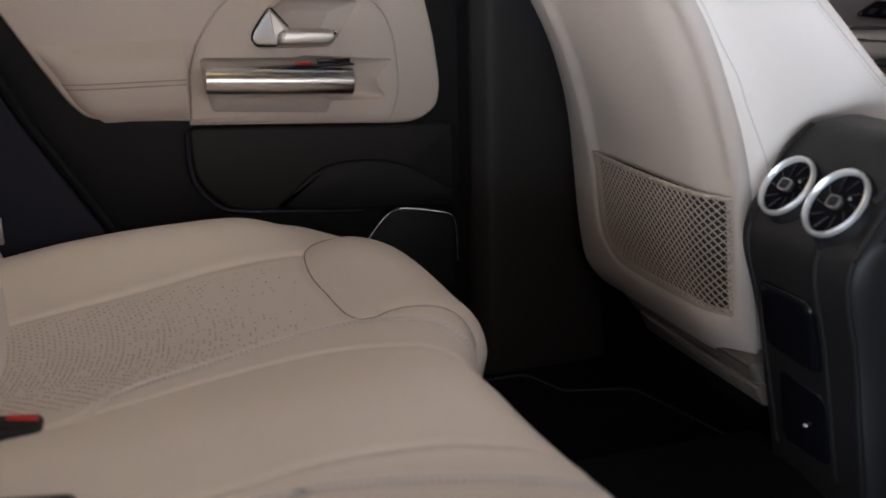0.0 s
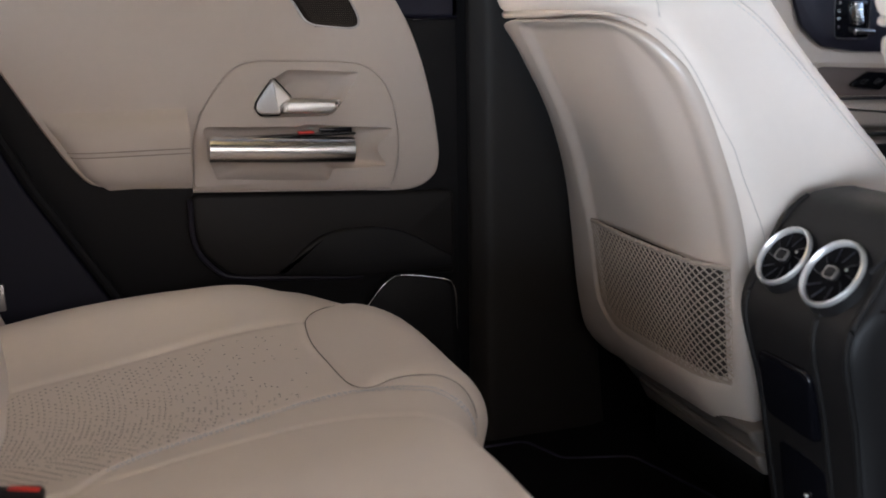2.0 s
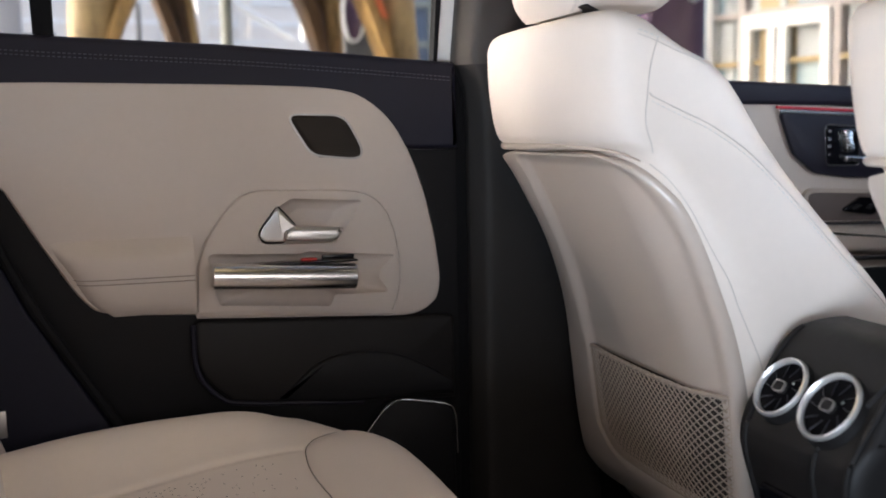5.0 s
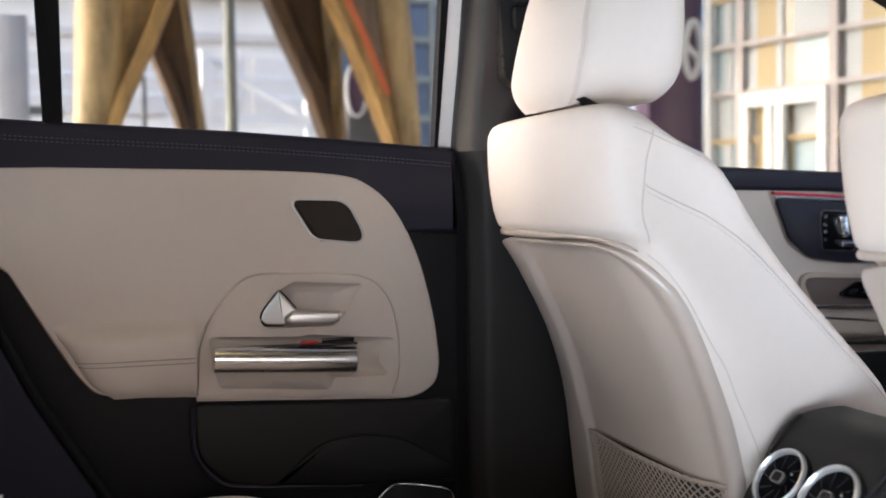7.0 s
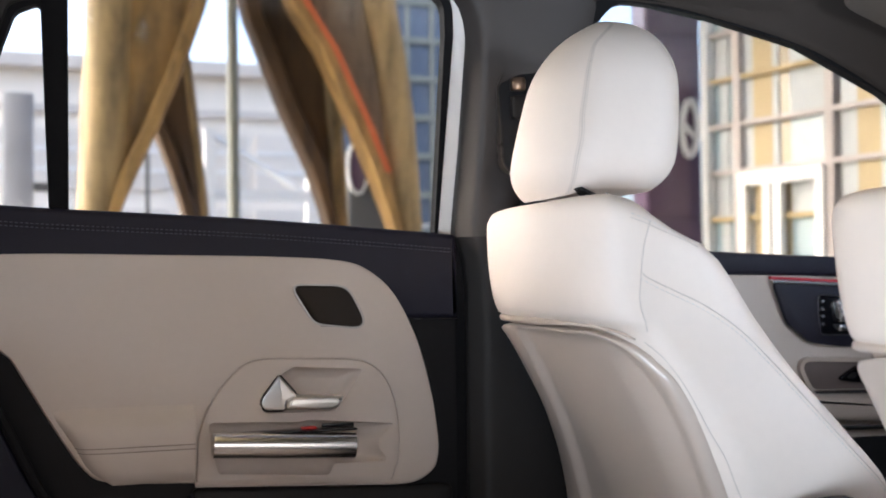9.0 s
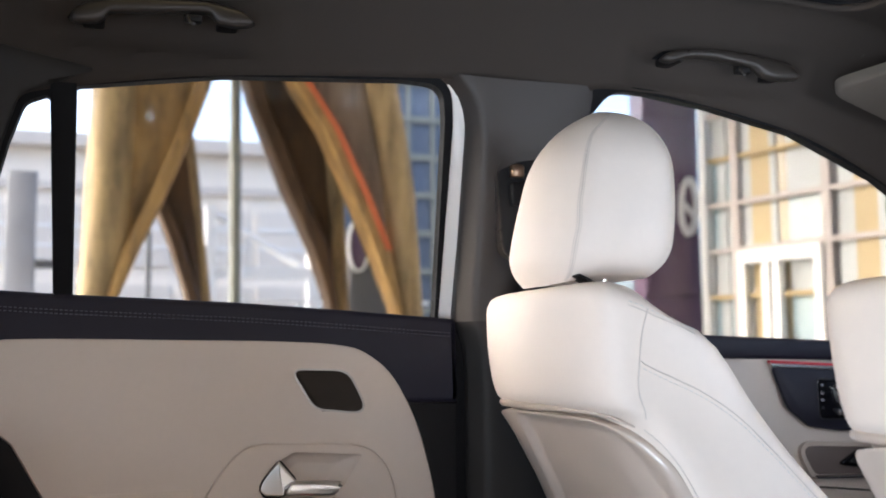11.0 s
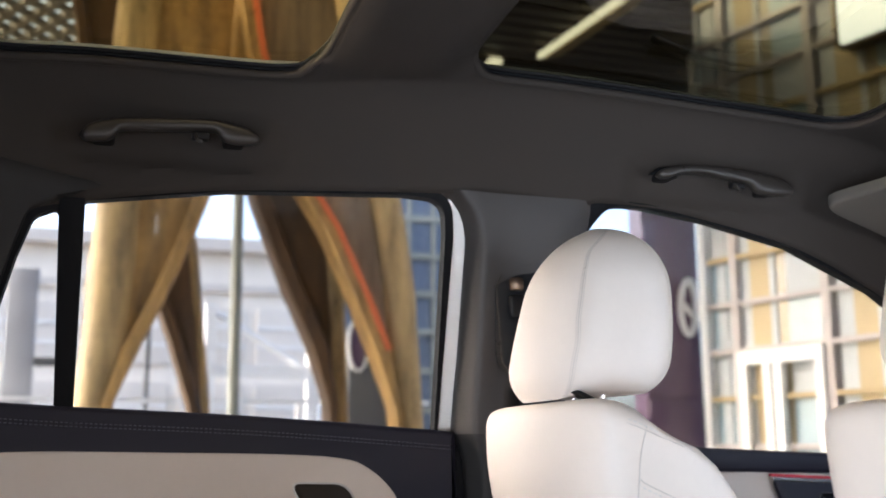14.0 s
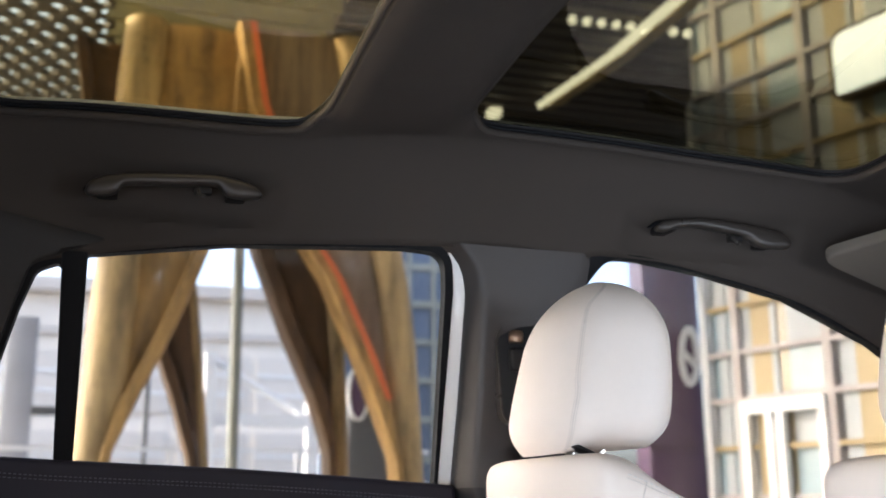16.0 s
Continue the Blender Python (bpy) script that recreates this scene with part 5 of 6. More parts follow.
def bench_grid():
    q, y = np.meshgrid(np.linspace(Q0, Q1, NQ), np.linspace(Y0, Y1, NY), indexing="ij")
    xf = smooth_table(y, BENCH_Y, BENCH_X)
    a = np.clip(q / ROLL, 0, math.pi / 2)
    over = np.clip(q - ROLL * math.pi / 2, 0, None)
    x = np.where(q < 0, xf - ROLL + q, xf - ROLL + ROLL * np.sin(a)) - 0.25 * over
    z = 0.345 + 0.088 * (x + 0.33) + smooth_table(x, BOLSTER_X, BOLSTER_Z) * np.exp(-((y - 0.55) / 0.085) ** 2)
    z += -0.02 * np.exp(-((y - 0.22) / 0.15) ** 2) + 0.018 * np.exp(-((y + 0.2) / 0.14) ** 2)
    e = np.clip((y - 0.60) / 0.068, 0, 0.999)
    z -= 0.09 * (1 - np.sqrt(1 - e * e))
    z -= ROLL * (1 - np.cos(a)) + over
    p = np.stack([x, y, z], -1)
    n = np.cross(np.gradient(p, axis=0), np.gradient(p, axis=1))
    n /= np.linalg.norm(n, axis=-1)[..., None]
    if n[20, 200, 2] < 0:
        n = -n
    dent = lambda line, depth, w: depth * np.exp(-(from_line(q, y, line) / w) ** 2)
    d = from_line(q, y, L_PAD + L_PAD[:1])
    inside = within(q, y, L_PAD)
    h = np.where(inside, 0.011 * (1 - np.exp(-d / 0.016)) - 0.003, -0.003 * np.exp(-(d / 0.010) ** 2))
    h -= dent(L_BOLSTER, 0.005, 0.008) * (1 - inside) + dent(L_STITCH, 0.0045, 0.007) * (1 - inside)
    h -= dent(L_SPLIT, 0.0024, 0.006) - dent([(a0 - 0.004, b0 + 0.014) for a0, b0 in L_SPLIT], 0.0008, 0.010)
    h -= dent(L_FAR, 0.0024, 0.006) - dent([(a0, b0 - 0.014) for a0, b0 in L_FAR], 0.0008, 0.010) + dent(L_FAR_STITCH, 0.0026, 0.006)
    h += 0.0016 * np.sin(9 * q + 5 * y) * np.sin(13 * y - 4 * q + 1)
    p = p + n * h[..., None]
    n = np.cross(np.gradient(p, axis=0), np.gradient(p, axis=1))
    n /= np.linalg.norm(n, axis=-1)[..., None]
    return p, n if n[20, 200, 2] > 0 else -n


BP, BN = bench_grid()


def on_bench(q, y, up=0.0):
    """A place on the finished bench, and a little above it."""
    i, j = (q - Q0) / (Q1 - Q0) * (NQ - 1), (y - Y0) / (Y1 - Y0) * (NY - 1)
    i0, j0 = min(max(int(i), 0), NQ - 2), min(max(int(j), 0), NY - 2)
    a, b = i - i0, j - j0
    mixed = lambda g: g[i0, j0] * (1 - a) * (1 - b) + g[i0 + 1, j0] * a * (1 - b) + g[i0, j0 + 1] * (1 - a) * b + g[i0 + 1, j0 + 1] * a * b
    return Vector(mixed(BP)) + Vector(mixed(BN)) * up


me = bpy.data.meshes.new("rear_seat_cushion")
idx = np.arange(NQ * NY).reshape(NQ, NY)
me.from_pydata((BP.reshape(-1, 3) * U).tolist(), [], np.stack([idx[:-1, :-1], idx[1:, :-1], idx[1:, 1:], idx[:-1, 1:]], -1).reshape(-1, 4).tolist())
if me.polygons[0].normal.z < 0:
    me.flip_normals()
me.shade_smooth()
me.materials.append(LEATHER)
cl = tagged(new("rear_seat_cushion", me), "cream leather rear bench cushion with perforated middle and front pad", "seat cushion")


def along(line, shift, up, q_end=9.0, q_start=-9.0):
    out = []
    for (a, b), (c, d) in zip(line, line[1:]):
        ln = math.hypot(c - a, d - b) or 1
        if q_start <= a <= q_end:
            out.append(on_bench(a - (d - b) / ln * shift, b + (c - a) / ln * shift, up))
    return out


for line, lab in ((L_STITCH[15:], "pale blue double stitching"), (L_FAR_STITCH, "pale blue double stitching")):
    for o in (-0.0055, 0.0055):
        part("stitching", stitches(along(line, o, 0.0006), 0.0055, 0.0025, 0.0008), THREAD, cl, lab)
part("pad_seam", tube(along(L_PAD[3:-8], 0.0, 0.0002), 0.0010, 5), HOLE, cl, "dark sunken seam round the front pad")
# perforations thin out towards the seat's front
bm = bmesh.new()
rng = random.Random(5)
for i in range(61):
    run = 0.0
    for j in range(34):
        q, y = -0.655 + 0.0083 * i, -0.05 + 0.0138 * j + 0.0069 * (i % 2)
        base = float(np.interp(q, [-0.42, -0.38, -0.29, -0.178, -0.1], [-0.085, -0.02, 0.026, 0.073, 0.08]))
        top = float(np.interp(q, [-0.6, -0.3, -0.1], [0.372, 0.422, 0.436]))
        if not base + 0.022 < y < top - 0.022 or q > -0.15:
            continue
        run = 0.7 * run + 0.3 * rng.random() * 2
        keep = float(np.interp(q, [-0.66, -0.46, -0.36, -0.26, -0.16], [0.95, 0.90, 0.62, 0.30, 0.08]))
        if rng.random() * (0.6 + 0.5 * run) > keep:
            continue
        c = on_bench(q, y, 0.0005)
        bmesh.ops.create_circle(bm, cap_ends=True, segments=8, radius=0.0017, matrix=Matrix.Translation(c))
part("perforated_pattern", bm, HOLE, cl, kind="stuff", smooth=False)
# backrest of the bench, behind the view's edge
bk = root("rear_bench_back", -0.95, 0.0, 0.3, "cream leather rear bench backrest, upright", "backrest")
for y0, y1 in ((-0.05, 0.64), (-0.40, -0.06), (-0.82, -0.41)):
    part("backrest_section", slab(rpoly([(y0, 0.22, 0.03), (y1, 0.22, 0.04), (y1, 0.92, 0.06), (y0, 0.92, 0.06)]), lambda u, v, e: (-0.812 - 0.36 * (v - 0.25) + e, u, v), -0.16, 0.0, 0.03, 4), LEATHER, bk)
for q, y, red in ((-0.488, -0.098, True), (-0.450, -0.315, False)):
    x = on_bench(q, y).x
    bu = root("belt_buckle", x, y, 0.30, "black seat belt buckle with a red button" if red else "black seat belt buckle lying on the bench", "belt buckle", group="belt buckles")
    zb = on_bench(q, y).z
    part("body", slab(rpoly([(x - 0.07, y - 0.024, 0.008), (x + 0.030, y - 0.020, 0.010), (x + 0.030, y + 0.020, 0.010), (x - 0.07, y + 0.024, 0.008)]), lambda u, v, e: (u, v, zb + e + 0.10 * (x - u)), -0.02, 0.012, 0.006, 3), BLACK, bu)
    if red:
        part("button", slab(rpoly([(x - 0.012, y + 0.004, 0.003), (x + 0.024, y - 0.004, 0.003), (x + 0.026, y + 0.006, 0.003), (x - 0.008, y + 0.015, 0.003)]), lambda u, v, e: (u, v, zb + e + 0.10 * (x - u)), 0.006, 0.0145, 0.002), RED, bu, "red release button")
part("strap", slab(rpoly([(-0.93, -0.10), (-0.80, -0.115), (-0.80, -0.075), (-0.93, -0.05)]), lambda u, v, e: (u, v, 0.318 + e - 0.35 * (u + 0.80)), -0.004, 0.004, 0.001), WEB, bpy.data.objects["belt_buckle"], "black belt strap")

# floor mat
mt = root("floor_mat", 0.1, 0.35, -0.05, "black carpet floor mat with blue-stitched edging", "floor mat")
mo = rpoly([(-0.12, 0.63, 0.05), (0.16, 0.63, 0.03), (0.20, 0.52, 0.03), (0.34, 0.48, 0.04), (0.42, 0.14, 0.05), (-0.12, 0.14, 0.05)], 6)
part("carpet", slab(mo, XY, -0.05, -0.036, 0.004), CARPET, mt)
part("edging", tube([(p.x, p.y, -0.036) for p in mo], 0.0035, 6, closed=True), EDGING, mt, "dark blue edging")
tn = part("tunnel", loft([[(x, YC - 0.16, -0.05), (x, YC - 0.12, 0.03), (x, YC - 0.06, 0.045), (x, YC + 0.06, 0.045), (x, YC + 0.12, 0.03), (x, YC + 0.16, -0.05)] for x in (-0.25, 0.37)]), CARPET, kind="structure")
tagged(tn, "carpeted floor tunnel", "floor")

# ---- the rest of the car's shell; its right rear door stands open ----
sh = root("body_shell", 0, -0.9, 0, "white car body round the cabin, one rear doorway open", "car body", kind="structure")
RSIDE = lambda u, v, e: (u, -0.88 + e, v)
RTILT = lambda u, v, e: (u, -0.935 + 0.25 * (v - 1.05) + e, v)
part("far_front_door", slab(rpoly([(0.12, 1.03), (1.66, 0.96), (1.66, -0.1), (0.12, -0.1)]), RSIDE, -0.05, 0.0, 0.02), DARK, sh, "dark closed front door")
part("far_pillar_lower", slab(rpoly([(0.06, -0.1), (0.30, -0.1), (0.30, 1.04), (0.06, 1.04)]), RSIDE, -0.05, 0.02, 0.01), SATIN, sh)
part("far_pillar", slab(rpoly([(0.06, 1.03), (0.30, 1.03), (0.32, 1.56), (0.02, 1.56)]), RTILT, -0.03, 0.02, 0.01), PILLAR, sh)
part("far_rear_pillar", slab(rpoly([(-1.35, 1.0), (-0.98, 1.0), (-0.85, 1.5), (-1.35, 1.5)]), RTILT, -0.03, 0.02, 0.01), PILLAR, sh)
part("far_quarter", slab(rpoly([(-1.58, 1.0), (-0.98, 1.0), (-0.72, 0.45, 0.1), (-0.72, -0.1), (-1.58, -0.1)]), RSIDE, -0.05, 0.0, 0.01), DARK, sh)
part("far_sill", block(-0.74, 0.10, -0.95, -0.86, -0.12, 0.03, 0.015), SATIN, sh, "black door sill")
part("outer_left", block(-1.3, 1.65, 0.82, 0.86, -0.25, 0.98, 0.02), WHITE, sh)
part("outer_right", block(0.06, 1.65, -0.98, -0.94, -0.25, 0.98, 0.02), WHITE, sh)
part("outer_right_rear", block(-1.5, -0.90, -0.98, -0.94, -0.25, 0.98, 0.02), WHITE, sh)
part("tailgate", block(-1.62, -1.55, -0.92, 0.75, -0.1, 1.0, 0.02), DARK, sh)
# Unseen pane, darkened to keep the bright rear sky off the seats.
part("tailgate_pane", block(-1.60, -1.585, -0.90, 0.72, 1.0, 1.5, 0), GLAREBLOCK, sh, "unseen dark pane added to block rear sky light")
part("tailgate_top", block(-1.62, -1.35, -0.75, 0.55, 1.5, 1.62, 0.02), FABRIC, sh)
part("load_floor", block(-1.6, -1.1, -0.92, 0.75, 0.1, 0.3, 0.01), CARPET, sh)
part("bulkhead", block(1.68, 1.74, -0.92, 0.8, -0.1, 0.90, 0.02), BLACK, sh)
part("dashboard", block(1.30, 1.68, -0.86, 0.70, 0.45, 0.88, 0.06), DARK, sh)
part("outer_roof", block(-0.26, -0.05, -0.50, 0.45, 1.80, 1.82, 0), WHITE, sh)
part("outer_roof_side", block(-1.3, 1.1, -0.66, -0.52, 1.80, 1.82, 0), WHITE, sh)
for s in (1, -1):
    part("roof_side", sheet(lambda u, v: (lambda p: (p[0], (p[1] + 0.03) if s > 0 else -(p[1] + 0.03) - 0.20, p[2] + 0.05))(roof_rail(-1.35 + 2.9 * u, v)), 40, 8), WHITE, sh)

# ---- outside ----
G = -0.55
tagged(part("ground", block(-60, 80, -60, 120, G - 0.2, G, 0), ASPHALT, kind="structure", smooth=False), "grey paved ground under a canopy", "ground")


def column(label, rows, y, log, log_w, beam_w, mats, strip=0.0):
    """A V-shaped timber bracket: a round log on one side, a beam on the other, a web between. Rows of height, left and right edge."""
    c = (rows[0][1] + rows[0][2]) / 2
    rows = [(G, c - 0.17, c + 0.17)] + rows
    ob = root("timber_column", c, y, G, label, "column", group="slanting timber columns")
    inner = []
    trunk = []
    for z, l, r in rows:
        lw = min(log_w, (r - l) * 0.95)
        bw = min(beam_w, max(0.03, (r - l) - 0.75 * lw))
        trunk.append(((l + lw / 2, y, z) if log < 0 else (r - lw / 2, y, z), lw / 2))
        inner.append((z, l + lw * 0.7 if log < 0 else l + bw * 0.7, r - bw * 0.7 if log < 0 else r - lw * 0.7, r if log < 0 else l, bw))
    fine = []
    for (p, a), (q2, b) in zip(trunk, trunk[1:]):
        fine += [([i + (j - i) * k / 6 for i, j in zip(p, q2)], a + (b - a) * k / 6) for k in range(6)]
    fine.append((list(trunk[-1][0]), trunk[-1][1]))
    bm = bmesh.new()
    loft([[(p[0] + (r + 0.006 * math.sin(5 * p[2] + 2 * k)) * math.cos(2 * math.pi * k / 14), p[1] + r * math.sin(2 * math.pi * k / 14), p[2]) for k in range(14)] for p, r in fine], bm)
    part("log", bm, mats[0], ob, "rounded timber log")
    beam = []
    for z, a, b, e, bw in inner:
        x0, x1 = (e - bw, e) if log < 0 else (e, e + bw)
        beam.append([(x0, y - 0.16, z), (x0 + bw * 0.15, y - 0.20, z), (x1 - bw * 0.15, y - 0.20, z), (x1, y - 0.16, z), (x1, y + 0.16, z), (x0, y + 0.16, z)])
    part("beam", loft(beam), mats[1], ob, "straight timber edge beam")
    part("web", loft([[(a, y - 0.03, z), ((a + b) / 2, y - 0.09, z), (b, y - 0.03, z), (b, y + 0.08, z), (a, y + 0.08, z)] for z, a, b, e, bw in inner]), mats[2], ob, "boarded web between log and beam")
    if strip:
        part("edge_strip", loft([[(e + bw * 0.72, y - 0.215, z), (e + bw * 1.12, y - 0.215, z), (e + bw * 1.12, y - 0.12, z), (e + bw * 0.72, y - 0.12, z)] for z, a, b, e, bw in inner if z > strip]), ORANGE, ob, "orange painted edge")
    part("foot", tube([(c, y, G), (c, y, G + 0.5)], 0.20, 12), STEEL, ob, "steel foot")
    return ob


column("broad honey-coloured timber bracket, a log beside a boarded web", [(1.0, -0.93, -0.60), (1.43, -0.912, -0.566), (1.90, -0.890, -0.375), (2.40, -0.870, -0.150), (2.90, -0.845, 0.050), (3.45, -0.822, 0.237), (4.3, -0.78, 0.48), (5.65, -0.72, 0.55)], 8.6, -1, 0.42, 0.15, (TIMBER_P, TIMBER, TIMBER))
column("narrow weathered timber bracket behind the broad one", [(1.0, 0.24, 0.39), (1.435, 0.125, 0.352), (2.025, -0.06, 0.30), (2.42, -0.208, 0.250), (3.13, -0.55, 0.165), (4.5, -1.0, -0.10), (5.65, -1.2, -0.30)], 9.3, 1, 0.11, 0.13, (TIMBER_P, TIMBER_D, TIMBER_D))
column("dark weathered timber bracket leaning back", [(1.0, 1.46, 1.70), (1.46, 1.44, 1.68), (2.02, 1.26, 1.66), (2.58, 0.997, 1.63), (3.03, 0.82, 1.60), (3.48, 0.643, 1.56), (4.9, 0.30, 1.45), (5.65, 0.15, 1.40)], 8.9, 1, 0.20, 0.18, (TIMBER_P, TIMBER_D, TIMBER_D))
column("timber bracket with an orange painted edge and a pale log", [(1.0, 2.03, 2.34), (1.39, 1.99, 2.31), (1.94, 1.78, 2.285), (2.45, 1.57, 2.245), (3.10, 1.27, 2.16), (3.53, 0.99, 2.08), (4.8, 0.50, 1.85), (5.65, 0.35, 1.68)], 8.45, 1, 0.35, 0.16, (TIMBER_P, TIMBER, PILLAR_T), 1.9)
tagged(part("slim_post", tube([(-0.05, 14.5, G), (-0.06, 14.5, 2.78)], 0.035, 10), CONCRETE_D), "slim dark post on the forecourt", "post")
ss = root("oval_sign", 2.4, 11, G, "dark red oval sign on a grey forecourt board", "sign")
part("board", block(2.17, 2.80, 11.02, 11.12, G, 2.17, 0.01), CONCRETE_D, ss)
so = [Vector((2.275 + 0.105 * math.cos(a), 2.27 + 0.30 * math.sin(a))) for a in (2 * math.pi * k / 28 for k in range(28))]
part("oval", slab(so, side(11.0), -0.02, 0.02, 0.005), MAROON, ss, "dark red oval face")
part("rim", holed(grown(so, 0.035), so, side(11.0), -0.02, 0.03), WFRAME, ss, "white rim")
tagged(part("steel_post", tube([(0.745, 10.5, G), (0.70, 10.5, 6.2)], 0.065, 14), STEEL), "slim grey steel post", "post")

# Unseen wall added to hold the low sky's light out of the doorway.
ow = part("opposite_wall", block(-14, 12, -9.4, -9.0, G, 5.9, 0), CONCRETE_D, kind="structure", smooth=False)
tagged(ow, "unseen dark wall added to block sky light at the open doorway", "wall")

# white building far behind, with rails before it
wb = root("white_building", 0, 26, G, "white building with bands of windows, far off", "building")
part("wall", block(-22, 5.5, 26, 30, G, 6.1, 0), CONCRETE, wb, smooth=False)
part("roof_edge", block(-22.2, 5.6, 25.6, 30, 6.1, 6.45, 0.02), CORNICE, wb, "pale grey roof edge", smooth=False)
part("string_course", block(-22, 5.5, 25.85, 26.0, 5.05, 5.25, 0), CORNICE, wb, smooth=False)
for j in range(14):
    for z0, z1 in ((3.15, 4.65), (0.9, 2.7)):
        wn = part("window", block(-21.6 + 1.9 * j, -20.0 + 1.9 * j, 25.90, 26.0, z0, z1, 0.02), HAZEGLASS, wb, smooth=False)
        for k in (1, 2):
            part("bar", block(-21.6 + 1.9 * j, -20.0 + 1.9 * j, 25.86, 25.895, z0 + (z1 - z0) * k / 3 - 0.04, z0 + (z1 - z0) * k / 3 + 0.04, 0), WFRAME, wn, smooth=False)
rail = root("railing", -1, 14, G, "white steel railing and bracing across the forecourt", "railing")
for k in range(12):
    part("post", block(-6 + 0.9 * k - 0.03, -6 + 0.9 * k + 0.03, 14, 14.06, G, 1.7, 0), WFRAME, rail, smooth=False)
for z in (0.7, 1.2, 1.68):
    part("bar", block(-6.2, 4.1, 13.965, 13.995, z, z + 0.06, 0), WFRAME, rail, smooth=False)
kp = root("grey_board_post", -1.8, 14.5, G, "blurred grey notice board with a dark shelf", "notice board")
part("board", block(-2.02, -1.62, 14.5, 14.62, G, 3.6, 0.02), BOARD, kp)
part("shelf", block(-1.62, -1.18, 14.45, 14.65, 2.20, 2.32, 0.02), CONCRETE_D, kp)
frm = root("portal_frame", 1.6, 16, G, "white steel portal frame with a diagonal brace", "frame")
for x in (0.9, 2.6):
    part("upright", block(x, x + 0.18, 16, 16.2, G, 3.4, 0), WFRAME, frm, smooth=False)
part("beam", block(1.08, 2.6, 16.03, 16.17, 2.2, 2.4, 0), WFRAME, frm, smooth=False)
part("brace", tube([(1.0, 16.1, 3.3), (2.5, 16.1, 2.4)], 0.06, 6), WFRAME, frm)

# maroon wall with an oval sign, and the gridded facade that runs towards the road
mw = root("maroon_building", 5.3, 9.3, G, "maroon panelled building wall with a pale oval sign", "building")
part("wall", block(5.22, 5.93, 9.2, 9.5, G, 4.9, 0), MAROON, mw, smooth=False)
for k in range(5):
    part("panel", block(5.23, 5.92, 9.17, 9.2, G + 0.05 + 1.05 * k, G + 1.04 + 1.05 * k, 0.01), MAROON, mw)
sg = [Vector((0.13 * math.cos(a) + 0.05 * math.sin(a), 0.34 * math.sin(a) - 0.10 * math.cos(a))) for a in (2 * math.pi * k / 28 for k in range(28))]
part("sign", holed(sg, grown(sg, -0.07), lambda u, v, e: (5.77 + u, 9.17 - e, 2.62 + v), 0.0, 0.04), WFRAME, mw, "pale oval ring sign")
part("sign_bar", slab(rpoly([(5.70, 2.70), (5.84, 2.55), (5.84, 2.47), (5.70, 2.62)]), lambda u, v, e: (u, 9.17 - e, v), 0.0, 0.04, 0.005), WFRAME, mw)
fc = root("glazed_building", 6.2, 8, G, "glazed facade in a grid of rose mullions with ochre panels", "building")
DX, DY = 0.235, -0.972


def fq(s0, s1, d0, d1, z0, z1):
    """A bar on the facade: along it, out from it, up."""
    bm = block(s0, s1, d0, d1, z0, z1, 0)
    for v in bm.verts:
        a, o, z = v.co
        v.co = (5.94 + DX * a + DY * o, 9.1 + DY * a - DX * o, z)
    return bm


part("backing", fq(-0.02, 9, -0.6, -0.12, G, 12), CONCRETE, fc, smooth=False)
rows_z = [G + 0.02] + [0.50 + 0.525 * k for k in range(19)]
BAY = [(0.06, 0.25, "pale"), (0.25, 0.52, "ochre"), (0.52, 0.60, "pale"), (0.60, 0.74, "brown"), (0.74, 1.26, "glass")]
strips = [(0.10, 0.21, "glass"), (0.21, 0.33, "pale"), (0.33, 0.46, "glass")]
for s0 in (0.40, 1.72, 3.06, 4.40):
    strips += [(s0 + a + 0.04, s0 + b + 0.04, k) for a, b, k in BAY]
rng = random.Random(11)
for j in range(len(rows_z) - 1):
    for a, b, k in strips:
        r = rng.random()
        m = {"glass": CURTAIN if r < 0.45 else PALEGLASS, "pale": CURTAIN, "ochre": OCHRE if r < 0.85 else CURTAIN, "brown": BRONZEGLASS}[k]
        part("pane", fq(a, b, -0.10, -0.03 - 0.02 * (k in ("glass", "brown")), rows_z[j], rows_z[j + 1]), m, fc, smooth=False)
part("corner_column", fq(0.0, 0.10, -0.10, 0.07, G, 10.4), WFRAME, fc, "white corner column", smooth=False)
for s0 in (0.46, 1.68, 3.02, 4.36, 5.70):
    part("mullion", fq(s0, s0 + 0.10, -0.10, 0.045, G, 10.4), PINKM, fc, smooth=False)
for j, z in enumerate(rows_z):
    part("transom", fq(0.10, 5.8, -0.05, 0.035, z - 0.028, z + 0.028), PINKM if j % 3 else OCHRE_R, fc, smooth=False)
# Unseen slab added out of view to darken the facade's upper part.
part("roof_overhang", fq(-0.3, 9, -0.6, 4.2, 10.6, 10.9), LATTICE, fc, "unseen slab added to shade the upper facade", smooth=False)
dr = part("entrance_frame", fq(0.56, 1.68, 0.0, 0.10, 1.90, 2.04), WFRAME, fc, "white entrance door frame", smooth=False)
for a, w in ((0.56, 0.10), (0.90, 0.09), (1.04, 0.10), (1.58, 0.10)):
    part("stile", fq(a, a + w, 0.0, 0.09, G, 1.90), WFRAME, dr, smooth=False)
# Glowing box made up for a white shape of unknown origin.
ls2 = root("lightbox_sign", 6.4, 6.7, 4.9, "glowing white box with rounded corners, added on the facade", "sign")
box_o = rpoly([(2.26, 5.02, 0.06), (2.26, 5.68, 0.16), (3.05, 5.68, 0.10), (3.05, 5.02, 0.06)], 8)
FP = lambda a, z, o: (5.94 + DX * a - DY * 0.0 + DY * o, 9.1 + DY * a - DX * o, z)
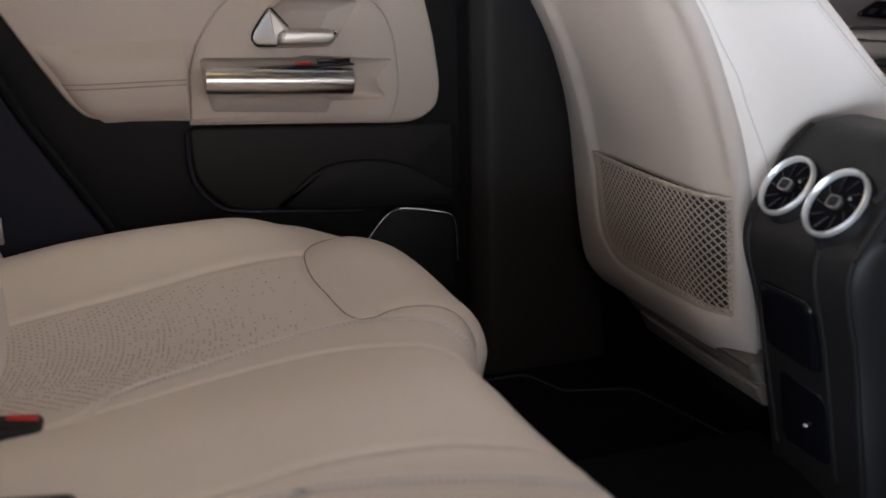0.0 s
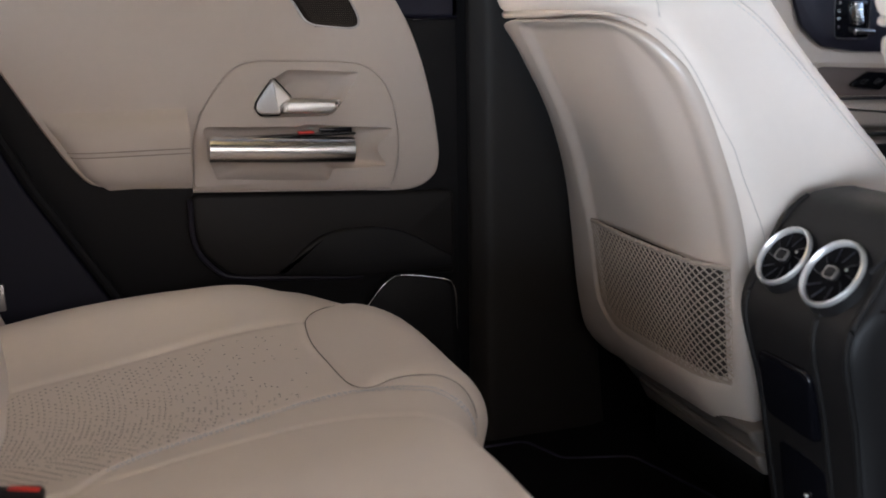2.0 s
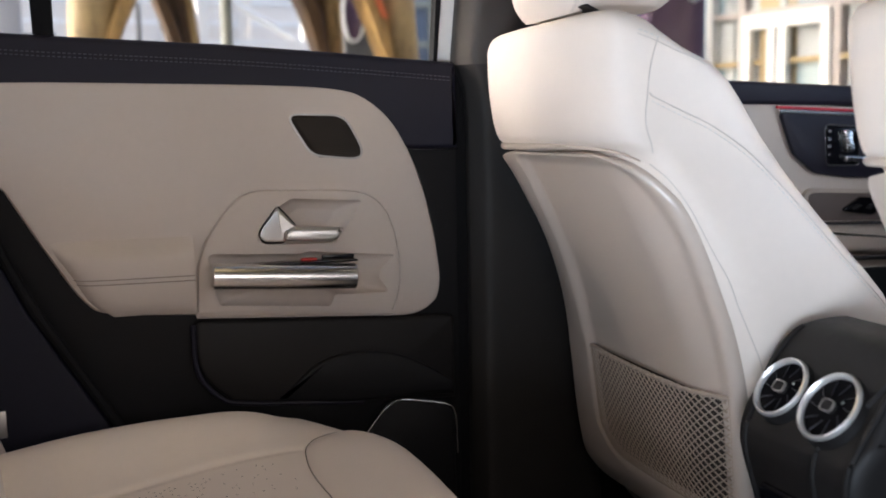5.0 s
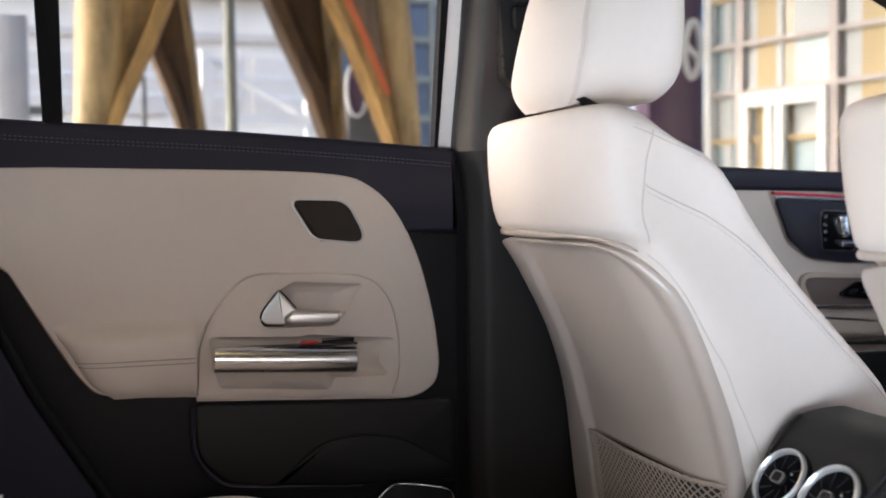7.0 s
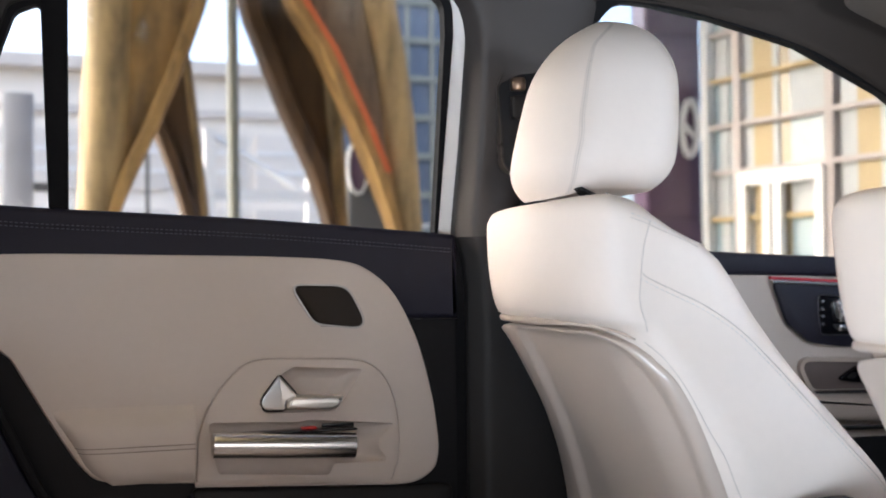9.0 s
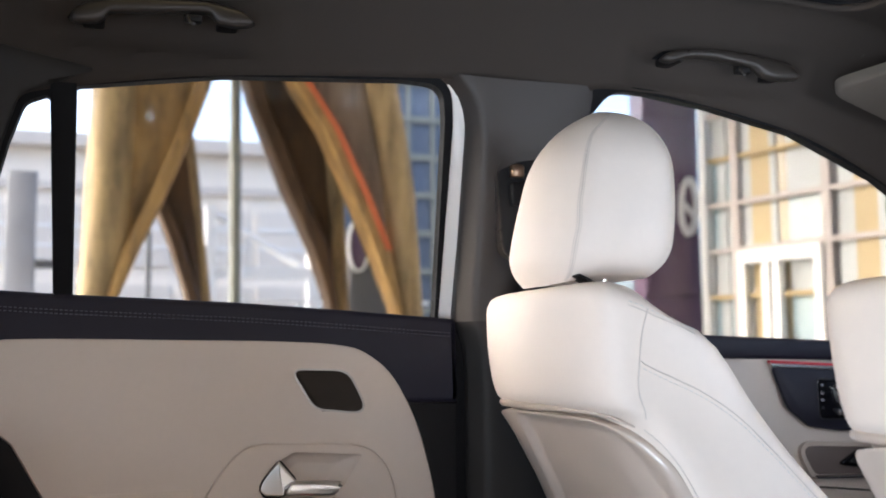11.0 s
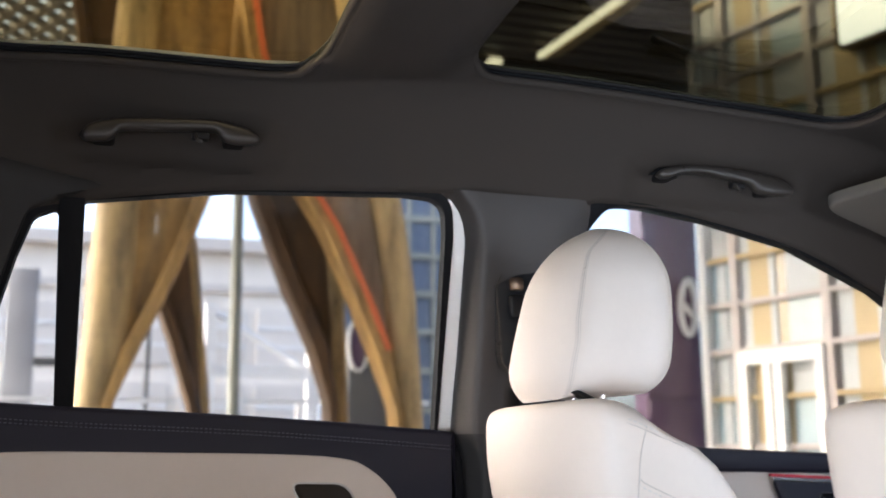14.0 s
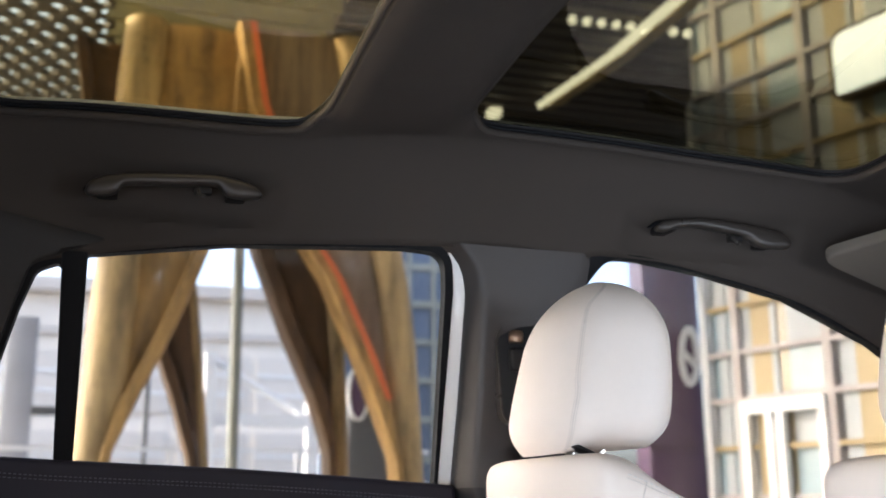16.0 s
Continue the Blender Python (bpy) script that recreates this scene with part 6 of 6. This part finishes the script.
part("box", slab(grown(box_o, 0.05), FP, 0.05, 0.20, 0.01), LATTICE, ls2, "dark box behind the glowing face")
part("face", slab(box_o, FP, 0.20, 0.215, 0.01), GLOWFACE, ls2, "glowing white face")
bb = root("blue_building", 4.5, 18, G, "blue-grey gridded office block far off", "building")
part("wall", block(3.3, 6.2, 18, 20, G, 9.5, 0), PALEBLUE, bb, smooth=False)
for k in range(12):
    part("floor_band", block(3.3, 6.2, 17.9, 18.0, 0.2 + 0.75 * k, 0.32 + 0.75 * k, 0), STEEL, bb, smooth=False)
for k in range(6):
    part("mullion", block(3.4 + 0.5 * k, 3.46 + 0.5 * k, 17.88, 18.0, G, 9.4, 0), STEEL, bb, smooth=False)

# canopy over the forecourt: ribs crossing, with light between them
cp = root("canopy", 3, 6, 6, "dark bronze lattice canopy overhead with a lit strip", "canopy")
CZ = 5.65


def eaves(y):
    """The canopy's slanting edge, before the glazed building."""
    return -0.63 + 0.63 * (y + 1.4)


bm = bmesh.new()
for k in range(44):
    y = 1.0 + 0.26 * k
    if eaves(y) > 1.5:
        block(1.3, eaves(y), y, y + 0.12, CZ, CZ + 0.16, 0, bm)
part("ribs", bm, LATTICE, cp, "close-set canopy ribs", smooth=False)
# Louvres made up to hide bare sky while light reaches the column tops.
bm = bmesh.new()
for k in range(29):
    y = 1.0 + 0.40 * k
    block(-0.9, 1.3, y, y + 0.04, CZ, CZ + 0.38, 0, bm)
part("louvres", bm, OLIVE, cp, "thin louvres added to hide the sky yet light the columns", smooth=False)
bm = bmesh.new()
for k in range(5):
    x = 1.3 + 0.95 * k
    block(x, x + 0.10, (x + 0.63) / 0.63 - 1.2, 12.5, CZ + 0.16, CZ + 0.30, 0, bm)
part("purlins", bm, LATTICE, cp, smooth=False)
bm = bmesh.new()
for k in range(22):
    y = 1.5 + 0.5 * k
    if eaves(y) > 2.1:
        block(1.9, eaves(y), y, y + 0.499, CZ + 0.32, CZ + 0.40, 0, bm)
part("deck", bm, LATTICE, cp, smooth=False)
# These two decks are unseen, added to keep sun and overhead sky off the car.
part("deck", block(-14, -0.95, 0.985, 3.4, CZ + 0.32, CZ + 0.40, 0), LATTICE, cp, smooth=False)
part("deck", block(-14, 12, -24, 0.98, CZ + 0.32, CZ + 0.40, 0), LATTICE, cp, smooth=False)
bm = bmesh.new()
for i in range(23):
    for j in range(42):
        cx, cy = -0.95 - 0.27 * i - (0.135 if j % 2 else 0), 3.6 + 0.235 * j
        hexa = lambda r, z: [(cx + r * math.sin(math.pi / 3 * k), cy + r * math.cos(math.pi / 3 * k), z) for k in range(6)]
        loft([hexa(0.157, CZ), hexa(0.157, CZ + 0.06), hexa(0.098, CZ + 0.06), hexa(0.098, CZ), hexa(0.157, CZ)], bm, caps=False)
part("open_lattice", bm, LATTICE, cp, "open hexagonal lattice with sky between", smooth=False, kind="stuff")
for a, b, half in (((4.02, 9.30), (4.18, 7.70), 0.030), ((4.18, 7.66), (4.20, 5.2), 0.042)):
    st = [(a[0] + sx * half, a[1]) for sx in (-1, 1)] + [(b[0] + sx * half, b[1]) for sx in (1, -1)]
    part("strip_lamp", loft([[(x, y, CZ - 0.12) for x, y in st], [(x, y, CZ - 0.06) for x, y in st]]), LEDBAR, cp, "lit strip lamp", smooth=False)
part("lamp_trough", loft([[(x, y, z) for x, y in ((4.07, 9.30), (4.22, 9.15), (4.38, 7.7), (4.40, 5.2), (4.27, 5.2), (4.24, 7.7))] for z in (CZ - 0.13, CZ - 0.03)]), OCHRE, cp, "warm timber edge of the lamp trough", smooth=False)
for k in range(9):
    x = 3.43 + 0.155 * k
    part("spot_lamp", block(x - 0.035, x + 0.035, 7.05 - 0.008 * k, 7.13 - 0.008 * k, CZ - 0.12, CZ - 0.05, 0.015), LEDBAR, cp, "small round lamp", smooth=False)
part("flood_lamp", block(3.50, 3.66, 9.55, 9.75, CZ - 0.16, CZ - 0.05, 0.03), LEDBAR, cp, "bright flood lamp", smooth=False)
